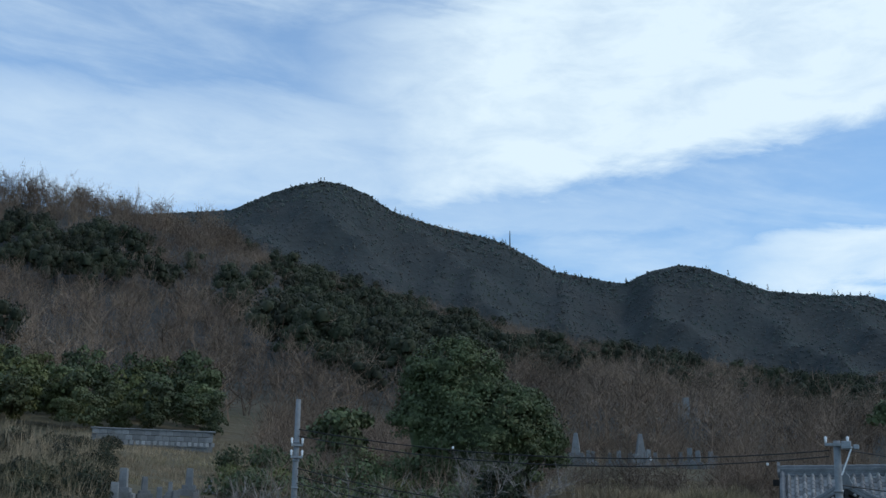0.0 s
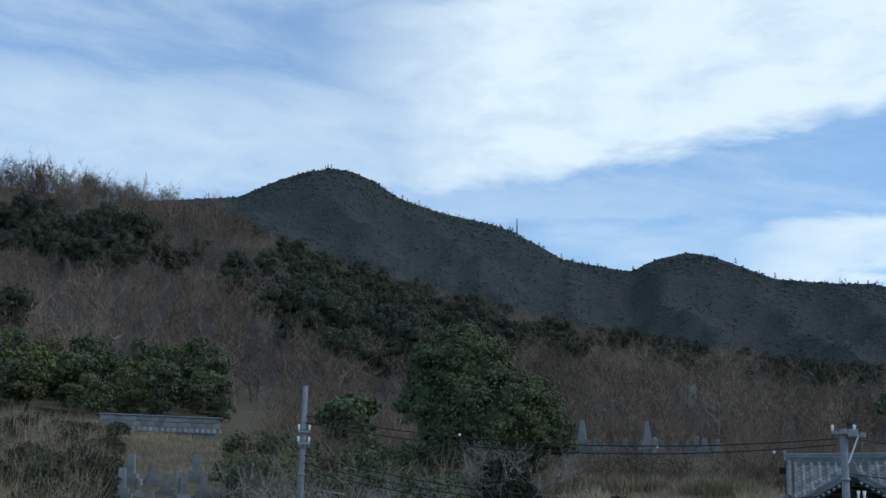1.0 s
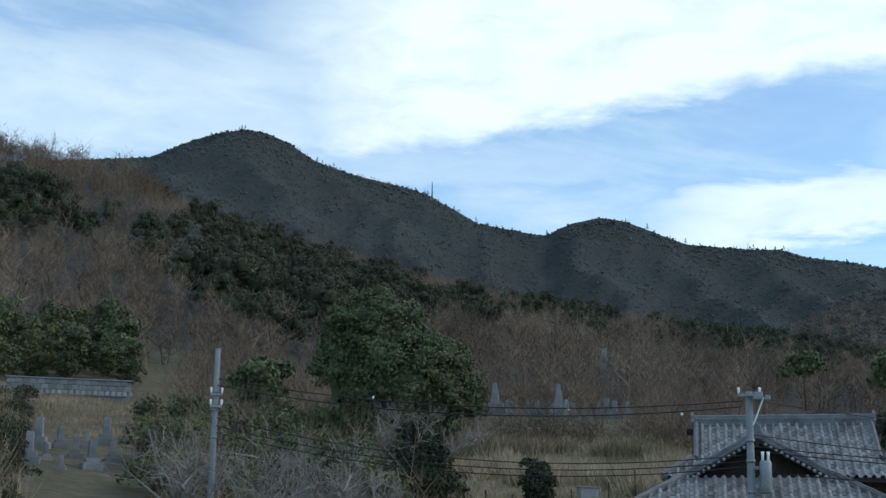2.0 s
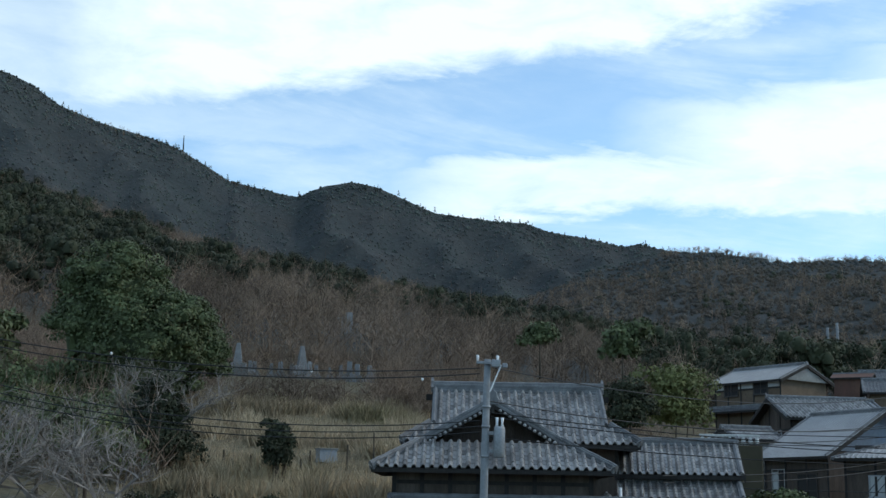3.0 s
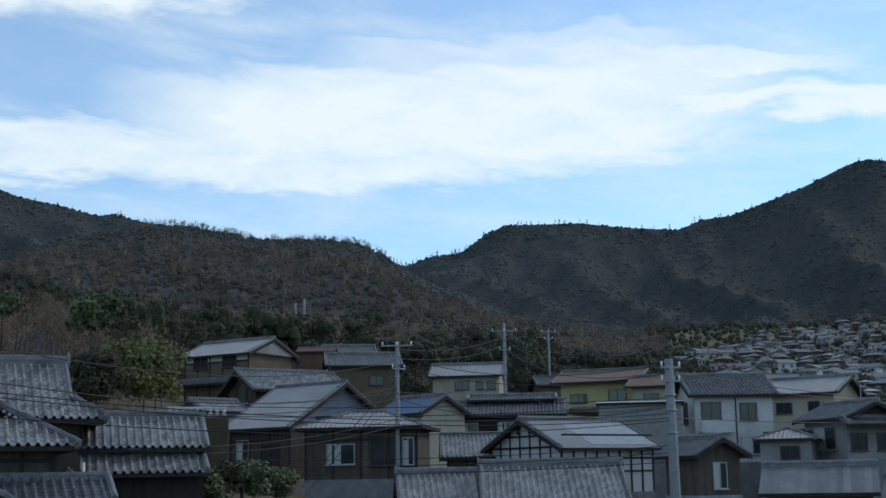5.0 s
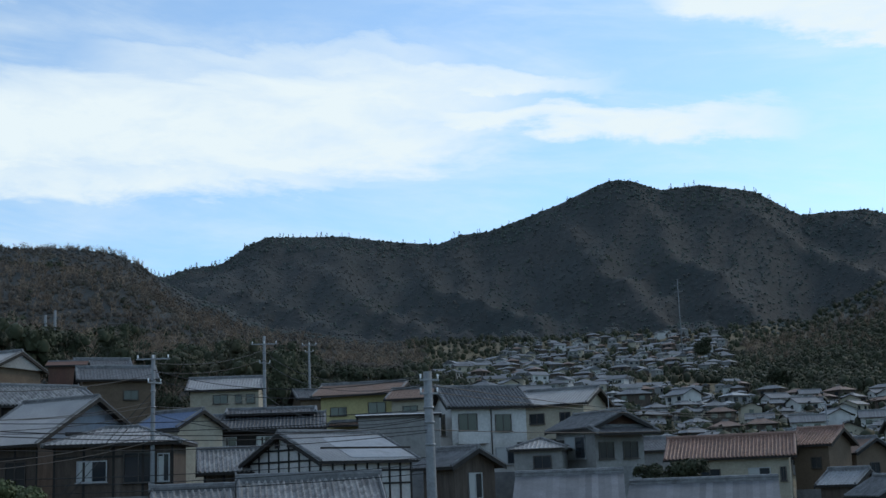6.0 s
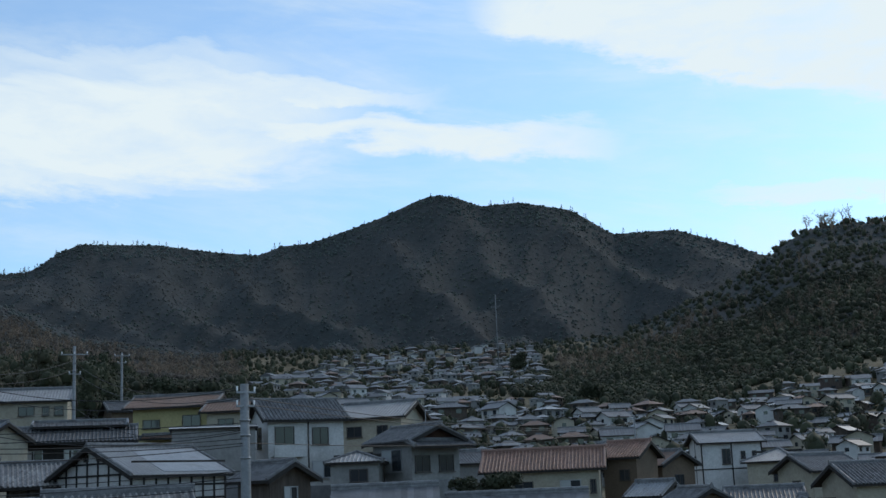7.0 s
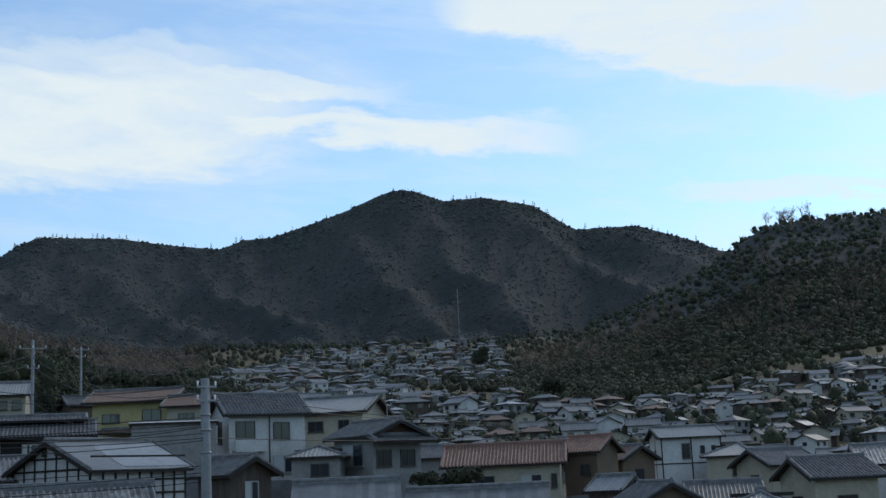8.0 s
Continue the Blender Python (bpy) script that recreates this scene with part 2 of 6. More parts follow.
M = dict(
    earth=material("earth", (0.075, 0.060, 0.042), (0.050, 0.046, 0.028), 0.05, 0.95, 0.3, (0.10, 0.082, 0.05), 20),
    ground=ground_material(),
    drygrass=material("drygrass", (0.42, 0.33, 0.22), (0.27, 0.212, 0.135), 0.25, 0.95, 0.3, (0.19, 0.165, 0.085), 14, tint=True, rand=0.9),
    leaf=material("leaf", (0.095, 0.115, 0.050), (0.062, 0.082, 0.034), 0.15, 0.65, 0, (0.125, 0.135, 0.058), 12, tint=True, rand=0.9),
    leaf_dark=material("leaf_dark", (0.029, 0.035, 0.018), (0.038, 0.043, 0.022), 0.2, 0.75, 0, (0.055, 0.050, 0.030), 12, tint=True, rand=0.8),
    leaf_yellow=material("leaf_yellow", (0.14, 0.145, 0.050), (0.10, 0.112, 0.040), 0.2, 0.7, 0, None, 12, tint=True, rand=0.8),
    twig=material("twig", (0.210, 0.148, 0.106), (0.155, 0.116, 0.088), 0.1, 0.95, 0, (0.30, 0.215, 0.145), 12, tint=True, rand=1.0),
    bark=material("bark", (0.09, 0.07, 0.05), (0.06, 0.05, 0.04), 2.0, 0.95, 0.4, None, 6, stretch=(1, 1, 0.3)),
    # leafless far crowns, with the blue-grey of distance haze mixed into their brown
    wood_hazed=material("wood_hazed", (0.066, 0.074, 0.076), (0.100, 0.090, 0.083), 0.010, 0.9, 0, (0.048, 0.060, 0.054), 4, tint=True, rand=0.3),
    midwood=material("midwood", (0.088, 0.078, 0.066), (0.118, 0.098, 0.080), 0.02, 0.9, 0, (0.070, 0.072, 0.052), 4, tint=True, rand=0.5),
    grey_twig=material("grey_twig", (0.27, 0.24, 0.215), (0.20, 0.175, 0.155), 0.4, 0.95, 0, (0.33, 0.30, 0.27), 9, tint=True, rand=0.6),
    granite=material("granite", (0.15, 0.155, 0.16), (0.22, 0.225, 0.225), 1.6, 0.75, 0.25, (0.11, 0.112, 0.10), 9, rand=0.5),
    # far evergreens, paled and blued: the distance haze is in the colour
    leaf_hazed=material("leaf_hazed", (0.060, 0.076, 0.074), (0.074, 0.088, 0.078), 0.010, 0.9, 0, (0.076, 0.082, 0.058), 4, tint=True, rand=0.3),
    tile=material("tile", (0.195, 0.188, 0.182), (0.305, 0.296, 0.287), 0.9, 0.36, 0.15, (0.11, 0.11, 0.112), 9, island=True, rand=0.8, spec=0.6),
    tile_dark=material("tile_dark", (0.092, 0.095, 0.100), (0.135, 0.139, 0.147), 0.9, 0.5, 0.15, (0.09, 0.09, 0.092), 9, island=True, rand=0.5, spec=0.35),
    slate=material("slate", (0.285, 0.28, 0.278), (0.36, 0.352, 0.348), 0.5, 0.42, 0.1, (0.20, 0.205, 0.21), 12, spec=0.5),
    tile_blue=material("tile_blue", (0.10, 0.15, 0.25), (0.13, 0.18, 0.28), 0.8, 0.4, 0.1, None, 9, rand=0.2),
    tile_red=material("tile_red", (0.19, 0.112, 0.086), (0.24, 0.142, 0.112), 0.8, 0.5, 0.15, (0.15, 0.09, 0.07), 9, island=True, rand=0.5),
    tile_brown=material("tile_brown", (0.16, 0.10, 0.075), (0.20, 0.13, 0.10), 0.8, 0.6, 0.15, (0.12, 0.10, 0.09), 9, rand=0.3),
    ridge=material("ridge", (0.12, 0.122, 0.126), (0.20, 0.205, 0.21), 3.0, 0.5, 0.2, (0.07, 0.07, 0.07), 7),
    timber=material("timber", (0.060, 0.046, 0.038), (0.090, 0.070, 0.056), 1.5, 0.85, 0.3, (0.12, 0.10, 0.085), 8, stretch=(3, 3, 0.4)),
    timber_black=material("timber_black", (0.022, 0.020, 0.019), (0.035, 0.031, 0.028), 1.5, 0.8, 0.3, None, 8, stretch=(3, 3, 0.4)),
    mud=material("mud", (0.125, 0.092, 0.066), (0.155, 0.115, 0.082), 0.8, 0.95, 0.3, (0.12, 0.085, 0.06), 9),
    plaster=material("plaster", (0.46, 0.46, 0.45), (0.54, 0.54, 0.525), 0.6, 0.9, 0.1, (0.34, 0.33, 0.31), 10),
    cream=material("cream", (0.34, 0.31, 0.245), (0.40, 0.365, 0.29), 0.5, 0.9, 0.1, (0.27, 0.25, 0.20), 10),
    yellow=material("yellow", (0.38, 0.33, 0.16), (0.43, 0.375, 0.19), 0.5, 0.9, 0.1, (0.30, 0.265, 0.15), 10),
    greywall=material("greywall", (0.20, 0.20, 0.195), (0.255, 0.255, 0.247), 0.5, 0.9, 0.15, (0.18, 0.175, 0.17), 10),
    bluewall=material("bluewall", (0.32, 0.38, 0.46), (0.37, 0.43, 0.51), 0.5, 0.7, 0.1, (0.26, 0.29, 0.33), 10),
    rust=material("rust", (0.13, 0.065, 0.048), (0.10, 0.055, 0.042), 1.0, 0.8, 0.2, (0.16, 0.09, 0.06), 8, stretch=(2, 2, 0.5)),
    tile_piece=material("tile_piece", (0.19, 0.183, 0.177), (0.31, 0.30, 0.29), 0.9, 0.36, 0.15, (0.10, 0.10, 0.102), 9, rand=0.9, spec=0.6),
    concrete=material("concrete", (0.18, 0.195, 0.205), (0.23, 0.245, 0.255), 0.8, 0.85, 0.2, (0.13, 0.135, 0.135), 12),
    stone=material("stone", (0.26, 0.26, 0.26), (0.36, 0.36, 0.355), 1.4, 0.8, 0.3, (0.16, 0.16, 0.15), 8, rand=0.5),
    metal=material("metal", (0.24, 0.255, 0.27), (0.30, 0.315, 0.33), 2.0, 0.5, 0.1, (0.19, 0.19, 0.19), 8, metal=0.4),
    cable=material("cable", (0.012, 0.012, 0.013), (0.02, 0.02, 0.021), 2.0, 0.6, 0),
    porcelain=material("porcelain", (0.72, 0.73, 0.74), (0.80, 0.80, 0.80), 4.0, 0.2, 0),
    frame=material("frame", (0.30, 0.31, 0.32), (0.36, 0.37, 0.38), 3.0, 0.4, 0, metal=0.5),
    frame_dark=material("frame_dark", (0.05, 0.045, 0.04), (0.07, 0.06, 0.055), 3.0, 0.5, 0),
    glass=glass_dark("glass", (0.025, 0.03, 0.035)),
    curtain=glass_dark("curtain", (0.40, 0.42, 0.42)),
)


# ---- mesh helpers ----
def mesh_from(name, verts, faces, mat, smooth=False, tint=None):
    me = bpy.data.meshes.new(name)
    me.from_pydata([tuple(v) for v in verts], [], [tuple(f) for f in faces])
    me.materials.append(mat)
    if smooth:
        me.shade_smooth()
    if tint is not None:
        a = me.attributes.new("tint", "FLOAT", "POINT")
        a.data.foreach_set("value", np.asarray(tint, dtype=np.float32))
    me.update()
    return me


def big_mesh(name, verts, tris, mat, tint=None):
    """A mesh of many triangles from arrays."""
    me = bpy.data.meshes.new(name)
    nv, nf = len(verts), len(tris)
    me.vertices.add(nv)
    me.vertices.foreach_set("co", np.asarray(verts, dtype=np.float32).ravel())
    me.loops.add(nf * 3)
    me.loops.foreach_set("vertex_index", np.asarray(tris, dtype=np.int32).ravel())
    me.polygons.add(nf)
    me.polygons.foreach_set("loop_start", np.arange(0, nf * 3, 3, dtype=np.int32))
    if tint is not None:
        a = me.attributes.new("tint", "FLOAT", "POINT")
        a.data.foreach_set("value", np.asarray(tint, dtype=np.float32))
    me.materials.append(mat)
    me.update(calc_edges=True)
    me.validate()
    return me


def part(name, me, parent, label="", m=None):
    ob = new(name, me)
    ob.parent = parent
    if m is not None:
        ob.matrix_local = m
    return tagged(ob, label)


def thing(name, place, label, category, group="", kind=""):
    ob = new(name)
    ob.empty_display_size = 0.3
    ob.matrix_world = place
    return tagged(ob, label, category, group, kind)


def boxes_mesh(name, boxes, mat, bevel=0.0):
    """One mesh of boxes (x0, y0, z0, x1, y1, z1)."""
    bm = bmesh.new()
    for b in boxes:
        c = [(b[i] + b[i + 3]) / 2 for i in range(3)]
        s = [max(abs(b[i + 3] - b[i]), 1e-4) for i in range(3)]
        bmesh.ops.create_cube(bm, size=1, matrix=Matrix.Translation(c) @ Matrix.Diagonal((*s, 1)))
    if bevel:
        bmesh.ops.bevel(bm, geom=bm.edges[:], offset=bevel, segments=1, affect="EDGES")
    me = bpy.data.meshes.new(name)
    bm.to_mesh(me)
    bm.free()
    me.materials.append(mat)
    return me


def tube_mesh(name, pts, radii, mat, n=8, cap=True):
    """A tube along a line of points."""
    pts = [Vector(p) for p in pts]
    V, F = [], []
    for i, p in enumerate(pts):
        d = (pts[min(i + 1, len(pts) - 1)] - pts[max(i - 1, 0)]).normalized()
        u = d.orthogonal().normalized() if abs(d.z) < 0.95 else Vector((1, 0, 0))
        u = (u - d * u.dot(d)).normalized()
        w = d.cross(u)
        r = radii[i] if not isinstance(radii, (int, float)) else radii
        for k in range(n):
            a = 2 * math.pi * k / n
            V.append(p + (u * math.cos(a) + w * math.sin(a)) * r)
    for i in range(len(pts) - 1):
        for k in range(n):
            F.append((i * n + k, i * n + (k + 1) % n, (i + 1) * n + (k + 1) % n, (i + 1) * n + k))
    if cap:
        F.append(tuple(range(n - 1, -1, -1)))
        F.append(tuple(range((len(pts) - 1) * n, len(pts) * n)))
    return mesh_from(name, V, F, mat, smooth=n > 6)


def bearing(az, dist, z=0.0):
    """A place by its bearing from the watcher (degrees to the right of straight ahead) and distance."""
    return Vector((dist * math.sin(radians(az)), dist * math.cos(radians(az)), z))


def rise(el, dist):
    """The height of what is seen el degrees up at that distance."""
    return EYE + dist * math.tan(radians(el))


# ---- ground: one sheet from the foot of the hills to the ridges ----
RINGS = [0, 30, 50, 72, 95, 115, 160, 250, 350, 500, 800, 1100, 1500]
# for each bearing: how many degrees up the ground is seen at each ring from the second up to 800 m
SLOPES = {
    -60: (-6, 1, 4, 6, 7, 9, 12, 14.5, 14.0, 14),
    -20: (-5, 1.2, 4.3, 5.8, 6.8, 9, 12.7, 16.0, 14.6, 14),
    -15: (-5, 0.8, 4.2, 5.7, 6.7, 8.8, 12.5, 15.7, 14.6, 14),
    -10: (-5, 0.5, 3.8, 5.3, 6.4, 8.6, 12.0, 14.8, 14.4, 15),
    -5: (-5, 0.3, 3.2, 4.9, 6.0, 8.2, 11.0, 12.8, 13.0, 14.5),
    0: (-5, 0.0, 2.8, 4.6, 5.6, 7.6, 10.0, 11.6, 12.0, 13),
    5: (-6, -0.2, 3.0, 4.6, 5.4, 7.0, 9.0, 10.3, 10.8, 12),
    13: (-7, -0.6, 2.9, 4.3, 5.2, 6.7, 8.2, 8.9, 9.2, 11.2),
    20: (-8, -3, 0.5, 2.3, 3.6, 5.6, 7.1, 7.6, 8.0, 10.2),
    27: (-8, -4, -1.2, 0.8, 2.6, 4.6, 6.0, 6.6, 7.2, 10.4),
    35: (-8, -4.5, -2, 0.2, 2.0, 4.0, 5.2, 6.1, 6.9, 9.6),
    42: (-9, -5, -2.6, -0.4, 1.2, 3.2, 4.6, 5.2, 5.6, 7.0),
    48: (-9, -5.4, -3.2, -1.4, 0.0, 2.0, 3.4, 4.3, 5.0, 6.2),
    55: (-10, -6, -3.8, -2.4, -1.4, 0.6, 1.9, 3.1, 4.4, 6.1),
    62: (-10, -6.2, -4, -2.8, -2.0, -0.4, 1.3, 2.6, 4.0, 6.0),
    66: (-10, -6.2, -4, -3.0, -2.2, -0.8, 1.1, 2.5, 4.0, 6.3),
    70: (-10, -6.2, -4, -3.0, -2.2, -0.8, 1.1, 2.5, 4.0, 7.9),
    72: (-10, -6.2, -4, -3.0, -2.2, -0.8, 1.2, 2.6, 4.2, 8.9),
    73: (-10, -6.2, -4, -3.0, -2.2, -0.8, 1.2, 2.7, 4.4, 9.7),
    74.3: (-10, -6.2, -4, -3.0, -2.2, -0.8, 1.2, 2.8, 4.5, 10.5),
    77: (-10, -6.2, -4, -3.0, -2.2, -0.8, 1.3, 2.9, 4.8, 10.45),
    82: (-10, -6.2, -4, -3.0, -2.2, -0.8, 1.3, 2.9, 5.0, 10.8),
    120: (-10, -6.2, -4, -3.0, -2.2, -0.8, 1.3, 2.9, 5.0, 9.0),
}
# the far skyline: bearing and degrees up
SKYLINE = {-60: 12, -25: 14.5, -10: 16.3, -8.2: 17.15, -6.9: 17.6, -5.7: 17.8, -4.8: 17.7, -3.7: 17.3, -2.6: 16.6, -0.7: 16.0, 1.7: 15.5, 2.7: 15.2, 4.3: 14.4,
           5.1: 13.9, 7.2: 13.5, 8.3: 13.3, 9.5: 13.85, 10.9: 14.1, 12: 13.9, 13: 13.5, 14.7: 12.8, 17.6: 12.45, 18.9: 12.4, 20: 12.0, 21.8: 11.7, 23.4: 11.3, 24.2: 11.45,
           24.9: 11.2, 30: 10.3, 37.3: 9.25, 38.2: 9.6, 39.8: 9.8, 40.9: 10.6, 41.8: 11.0, 45.2: 11.0, 47.4: 10.7, 49.7: 10.5, 50.7: 10.9, 52: 11.0, 53.9: 11.6, 55.4: 12.1, 56.8: 12.7,
           57.7: 13.0, 58.7: 12.9, 59.9: 12.4, 61.7: 12.5, 64.1: 12.0, 65.9: 10.8, 68.7: 10.8, 71.3: 9.9, 72.3: 9.4, 74: 9.0, 80: 8.5, 120: 8}
_az = np.array(list(SLOPES))
_el = np.array([SLOPES[a] for a in SLOPES], dtype=float)
_sa, _se = np.array(list(SKYLINE)), np.array(list(SKYLINE.values()), dtype=float)
# the wooded saddle in the middle distance
_ca = np.array([22, 24.5, 26.0, 27.9, 29.2, 30.5, 33.4, 35.0, 36.2, 37.3, 39, 42])
_ce = np.array([10.0, 10.75, 11.2, 11.2, 10.95, 10.5, 10.5, 10.4, 9.95, 9.0, 7.9, 7.0])


def wave(x, y, s, seed=0.0, octaves=4):
    """Smooth random relief, about -1 to 1."""
    v = np.zeros_like(x)
    amp, f = 1.0, 1.0 / s
    rng = np.random.RandomState(int(seed * 7 + 11))
    for _ in range(octaves):
        a, b, c, d = rng.uniform(0, 6.28, 4)
        v += amp * (np.sin(x * f * 1.1 + a + 1.7 * np.sin(y * f * 0.9 + b)) * np.sin(y * f * 1.2 + c + 1.5 * np.sin(x * f * 0.8 + d)))
        amp *= 0.55
        f *= 2.1
    return v


def ground_z(az, r):
    """The ground's height by bearing and distance; arrays."""
    az, r = np.asarray(az, float), np.asarray(r, float)
    els = [np.interp(az, _az, _el[:, k]) for k in range(_el.shape[1])]
    shoulder = np.maximum(els[9], np.interp(az, _ca, _ce, left=-90, right=-90))
    # behind the near hill the land dips before the mountain rises; the saddle and the hill over the town stand clear of it too
    near_hill = np.interp(az, [15, 22], [1, 0])
    brow = np.maximum(els[7], els[8])
    els[9] = shoulder * (1 - near_hill) + (brow - 1.2) * near_hill
    behind = shoulder + np.interp(az, [22, 35, 39, 63, 67], [-1.0, -1.3, 0.8, 0.8, -1.2])
    els.append(behind * (1 - near_hill) + (brow - 0.3) * near_hill)
    sky = np.interp(az, _sa, _se) + 0.2
    zs = [np.zeros_like(az)] + [EYE + RINGS[k + 1] * np.tan(np.radians(els[k])) for k in range(11)] + [EYE + 1500 * np.tan(np.radians(sky))]
    zs = np.stack(zs)
    R = np.array(RINGS, float)
    k = np.clip(np.searchsorted(R, r, side="right") - 1, 0, len(R) - 2)
    t = np.clip((r - R[k]) / (R[k + 1] - R[k]), 0, 1)
    za, zb = np.take_along_axis(zs, k[None], 0)[0], np.take_along_axis(zs, (k + 1)[None], 0)[0]
    z = za + (zb - za) * t
    far = np.clip((r - 1500) / 1500, 0, 1)
    z = z * (1 - far) ** 2
    x, y = r * np.sin(np.radians(az)), r * np.cos(np.radians(az))
    amp = np.interp(r, [0, 60, 160, 350, 700, 1100, 1480, 1500], [0.0, 0.15, 0.9, 2.0, 4.5, 5.0, 0.8, 0])
    amp = amp * np.where(r < 900, np.interp(az, [44, 50, 66, 72], [1, 0.35, 0.35, 0.8]), 1)
    # spurs and ravines that run slantwise down the mountain side
    deep = np.interp(r, [500, 640, 900, 1150, 1400, 1495], [0, 4, 10, 19, 14, 0])
    deep = deep * np.where(r < 1000, np.interp(az, [20, 22, 38, 44, 64, 66], [1, 0, 0, 0.5, 0.5, 0]) * np.clip(np.abs(r - 800) / 200, 0, 1) + np.clip((r - 820) / 180, 0, 1) * 0.5, 1)
    lean = r * 0.0095 + 1.3 * wave(x, y, 260, 13, 3)
    ravine = np.abs(np.sin(az * 0.62 + lean)) + 0.45 * np.abs(np.sin(az * 1.7 - 1.6 * lean + 0.7))
    return z + wave(x, y, 90, 3, 3) * amp * 0.9 - deep * ravine


def build_ground():
    az = np.concatenate([np.arange(-180, -32, 6.0), np.arange(-32, 92, 0.4), np.arange(92, 180, 6.0), [180.0]])
    r = np.unique(np.concatenate([np.linspace(0.01, 30, 9), np.linspace(30, 160, 66), np.linspace(160, 500, 60), np.linspace(500, 1500, 110), np.linspace(1500, 4200, 14)]))
    A, R = np.meshgrid(az, r, indexing="ij")
    back = np.clip((np.abs(A - 30) - 60) / 50, 0, 1)
    Z = ground_z(A.ravel(), R.ravel()).reshape(A.shape) * (1 - back) + back * (-2 + 0.05 * np.minimum(R, 600))
    X, Y = R * np.sin(np.radians(A)), R * np.cos(np.radians(A))
    V = np.stack([X, Y, Z], -1).reshape(-1, 3)
    n, m = A.shape
    i, j = np.meshgrid(np.arange(n - 1), np.arange(m - 1), indexing="ij")
    a = (i * m + j).ravel()
    T = np.concatenate([np.stack([a, a + 1, a + m], 1), np.stack([a + 1, a + m + 1, a + m], 1)])
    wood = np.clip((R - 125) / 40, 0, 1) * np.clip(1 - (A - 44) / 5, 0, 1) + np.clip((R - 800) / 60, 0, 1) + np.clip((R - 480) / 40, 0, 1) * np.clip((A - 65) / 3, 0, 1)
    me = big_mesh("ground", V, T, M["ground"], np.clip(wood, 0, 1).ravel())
    me.shade_smooth()
    return tagged(new("ground", me), "brown winter ground of fields and wooded hillsides", "ground", kind="structure")


build_ground()


# ---- roofs ----
def slope_mesh(name, width, length, mat, cut_l=(0, 1), cut_r=(0, 1), col=0.29, row=0.26, detail=2):
    """One side of a tiled roof: x along the eave, y up the slope, z out of it. cut: (inset, share of the length) where a hip trims that end."""
    V, F = [], []
    n = max(2, int(round(width / col)))
    c = width / n
    prof = {2: [(0, 0.0), (0.42, -0.004), (0.50, 0.05), (0.66, 0.105), (0.80, 0.105), (0.95, 0.05), (1.0, 0.0)], 1: [(0, 0.0), (0.5, 0.0), (0.75, 0.05), (1.0, 0.0)], 0: [(0, 0.0), (1.0, 0.0)]}[detail]
    for i in range(n):
        s = (i + 0.5) * c
        top = length
        for inset, share in (cut_l, ):
            if inset and s < inset:
                top = min(top, length * share * s / inset)
        for inset, share in (cut_r, ):
            if inset and width - s < inset:
                top = min(top, length * share * (width - s) / inset)
        rows = max(1, int(round(top / row))) if detail else 1
        if top < 0.05:
            continue
        step = top / rows
        for k in range(rows):
            b = len(V)
            lift = 0.022 if detail else 0.0
            for e, y in ((lift, k * step - (0.03 if detail else 0)), (0.006, (k + 1) * step)):
                for px_, pz in prof:
                    V.append(((i + px_) * c, y, pz + e))
            m = len(prof)
            for q in range(m - 1):
                F.append((b + q, b + q + 1, b + m + q + 1, b + m + q))
            if detail == 2:
                # the lower rim of the tile
                b2 = len(V)
                for px_, pz in prof:
                    V.append(((i + px_) * c, k * step - 0.03, pz - 0.01))
                for q in range(m - 1):
                    F.append((b2 + q, b2 + q + 1, b + q + 1, b + q))
    return mesh_from(name, V, F, mat)


def tile_pieces(parent, width, length, place, cut_l=(0, 1), cut_r=(0, 1), col=0.29, row=0.30):
    """The nearest roof sides, tile by tile: each an arched clay tile on one shared mesh."""
    n = max(2, int(round(width / col)))
    c = width / n
    prof = [(0, 0.0), (0.42, -0.004), (0.50, 0.05), (0.66, 0.105), (0.80, 0.105), (0.95, 0.05), (1.0, 0.0)]
    V = [(x * c, y, z + e) for y, e in ((-0.03, 0.026), (row, 0.006)) for x, z in prof] + [(x * c, -0.03, z - 0.008) for x, z in prof]
    F = [(i, i + 1, 8 + i, 7 + i) for i in range(6)] + [(14 + i, 15 + i, i + 1, i) for i in range(6)]
    me = mesh_from("tile", V, F, M["tile_piece"])
    for i in range(n):
        s = (i + 0.5) * c
        top = length
        if cut_l[0] and s < cut_l[0]:
            top = min(top, length * cut_l[1] * s / cut_l[0])
        if cut_r[0] and width - s < cut_r[0]:
            top = min(top, length * cut_r[1] * (width - s) / cut_r[0])
        for k in range(max(1, int(math.ceil(top / row - 0.35)))):
            part("tile", me, parent, m=place @ pose(i * c + random.uniform(-0.006, 0.006), k * row, random.uniform(-0.004, 0.006), random.uniform(-0.6, 0.6), random.uniform(-0.8, 0.8), 0))


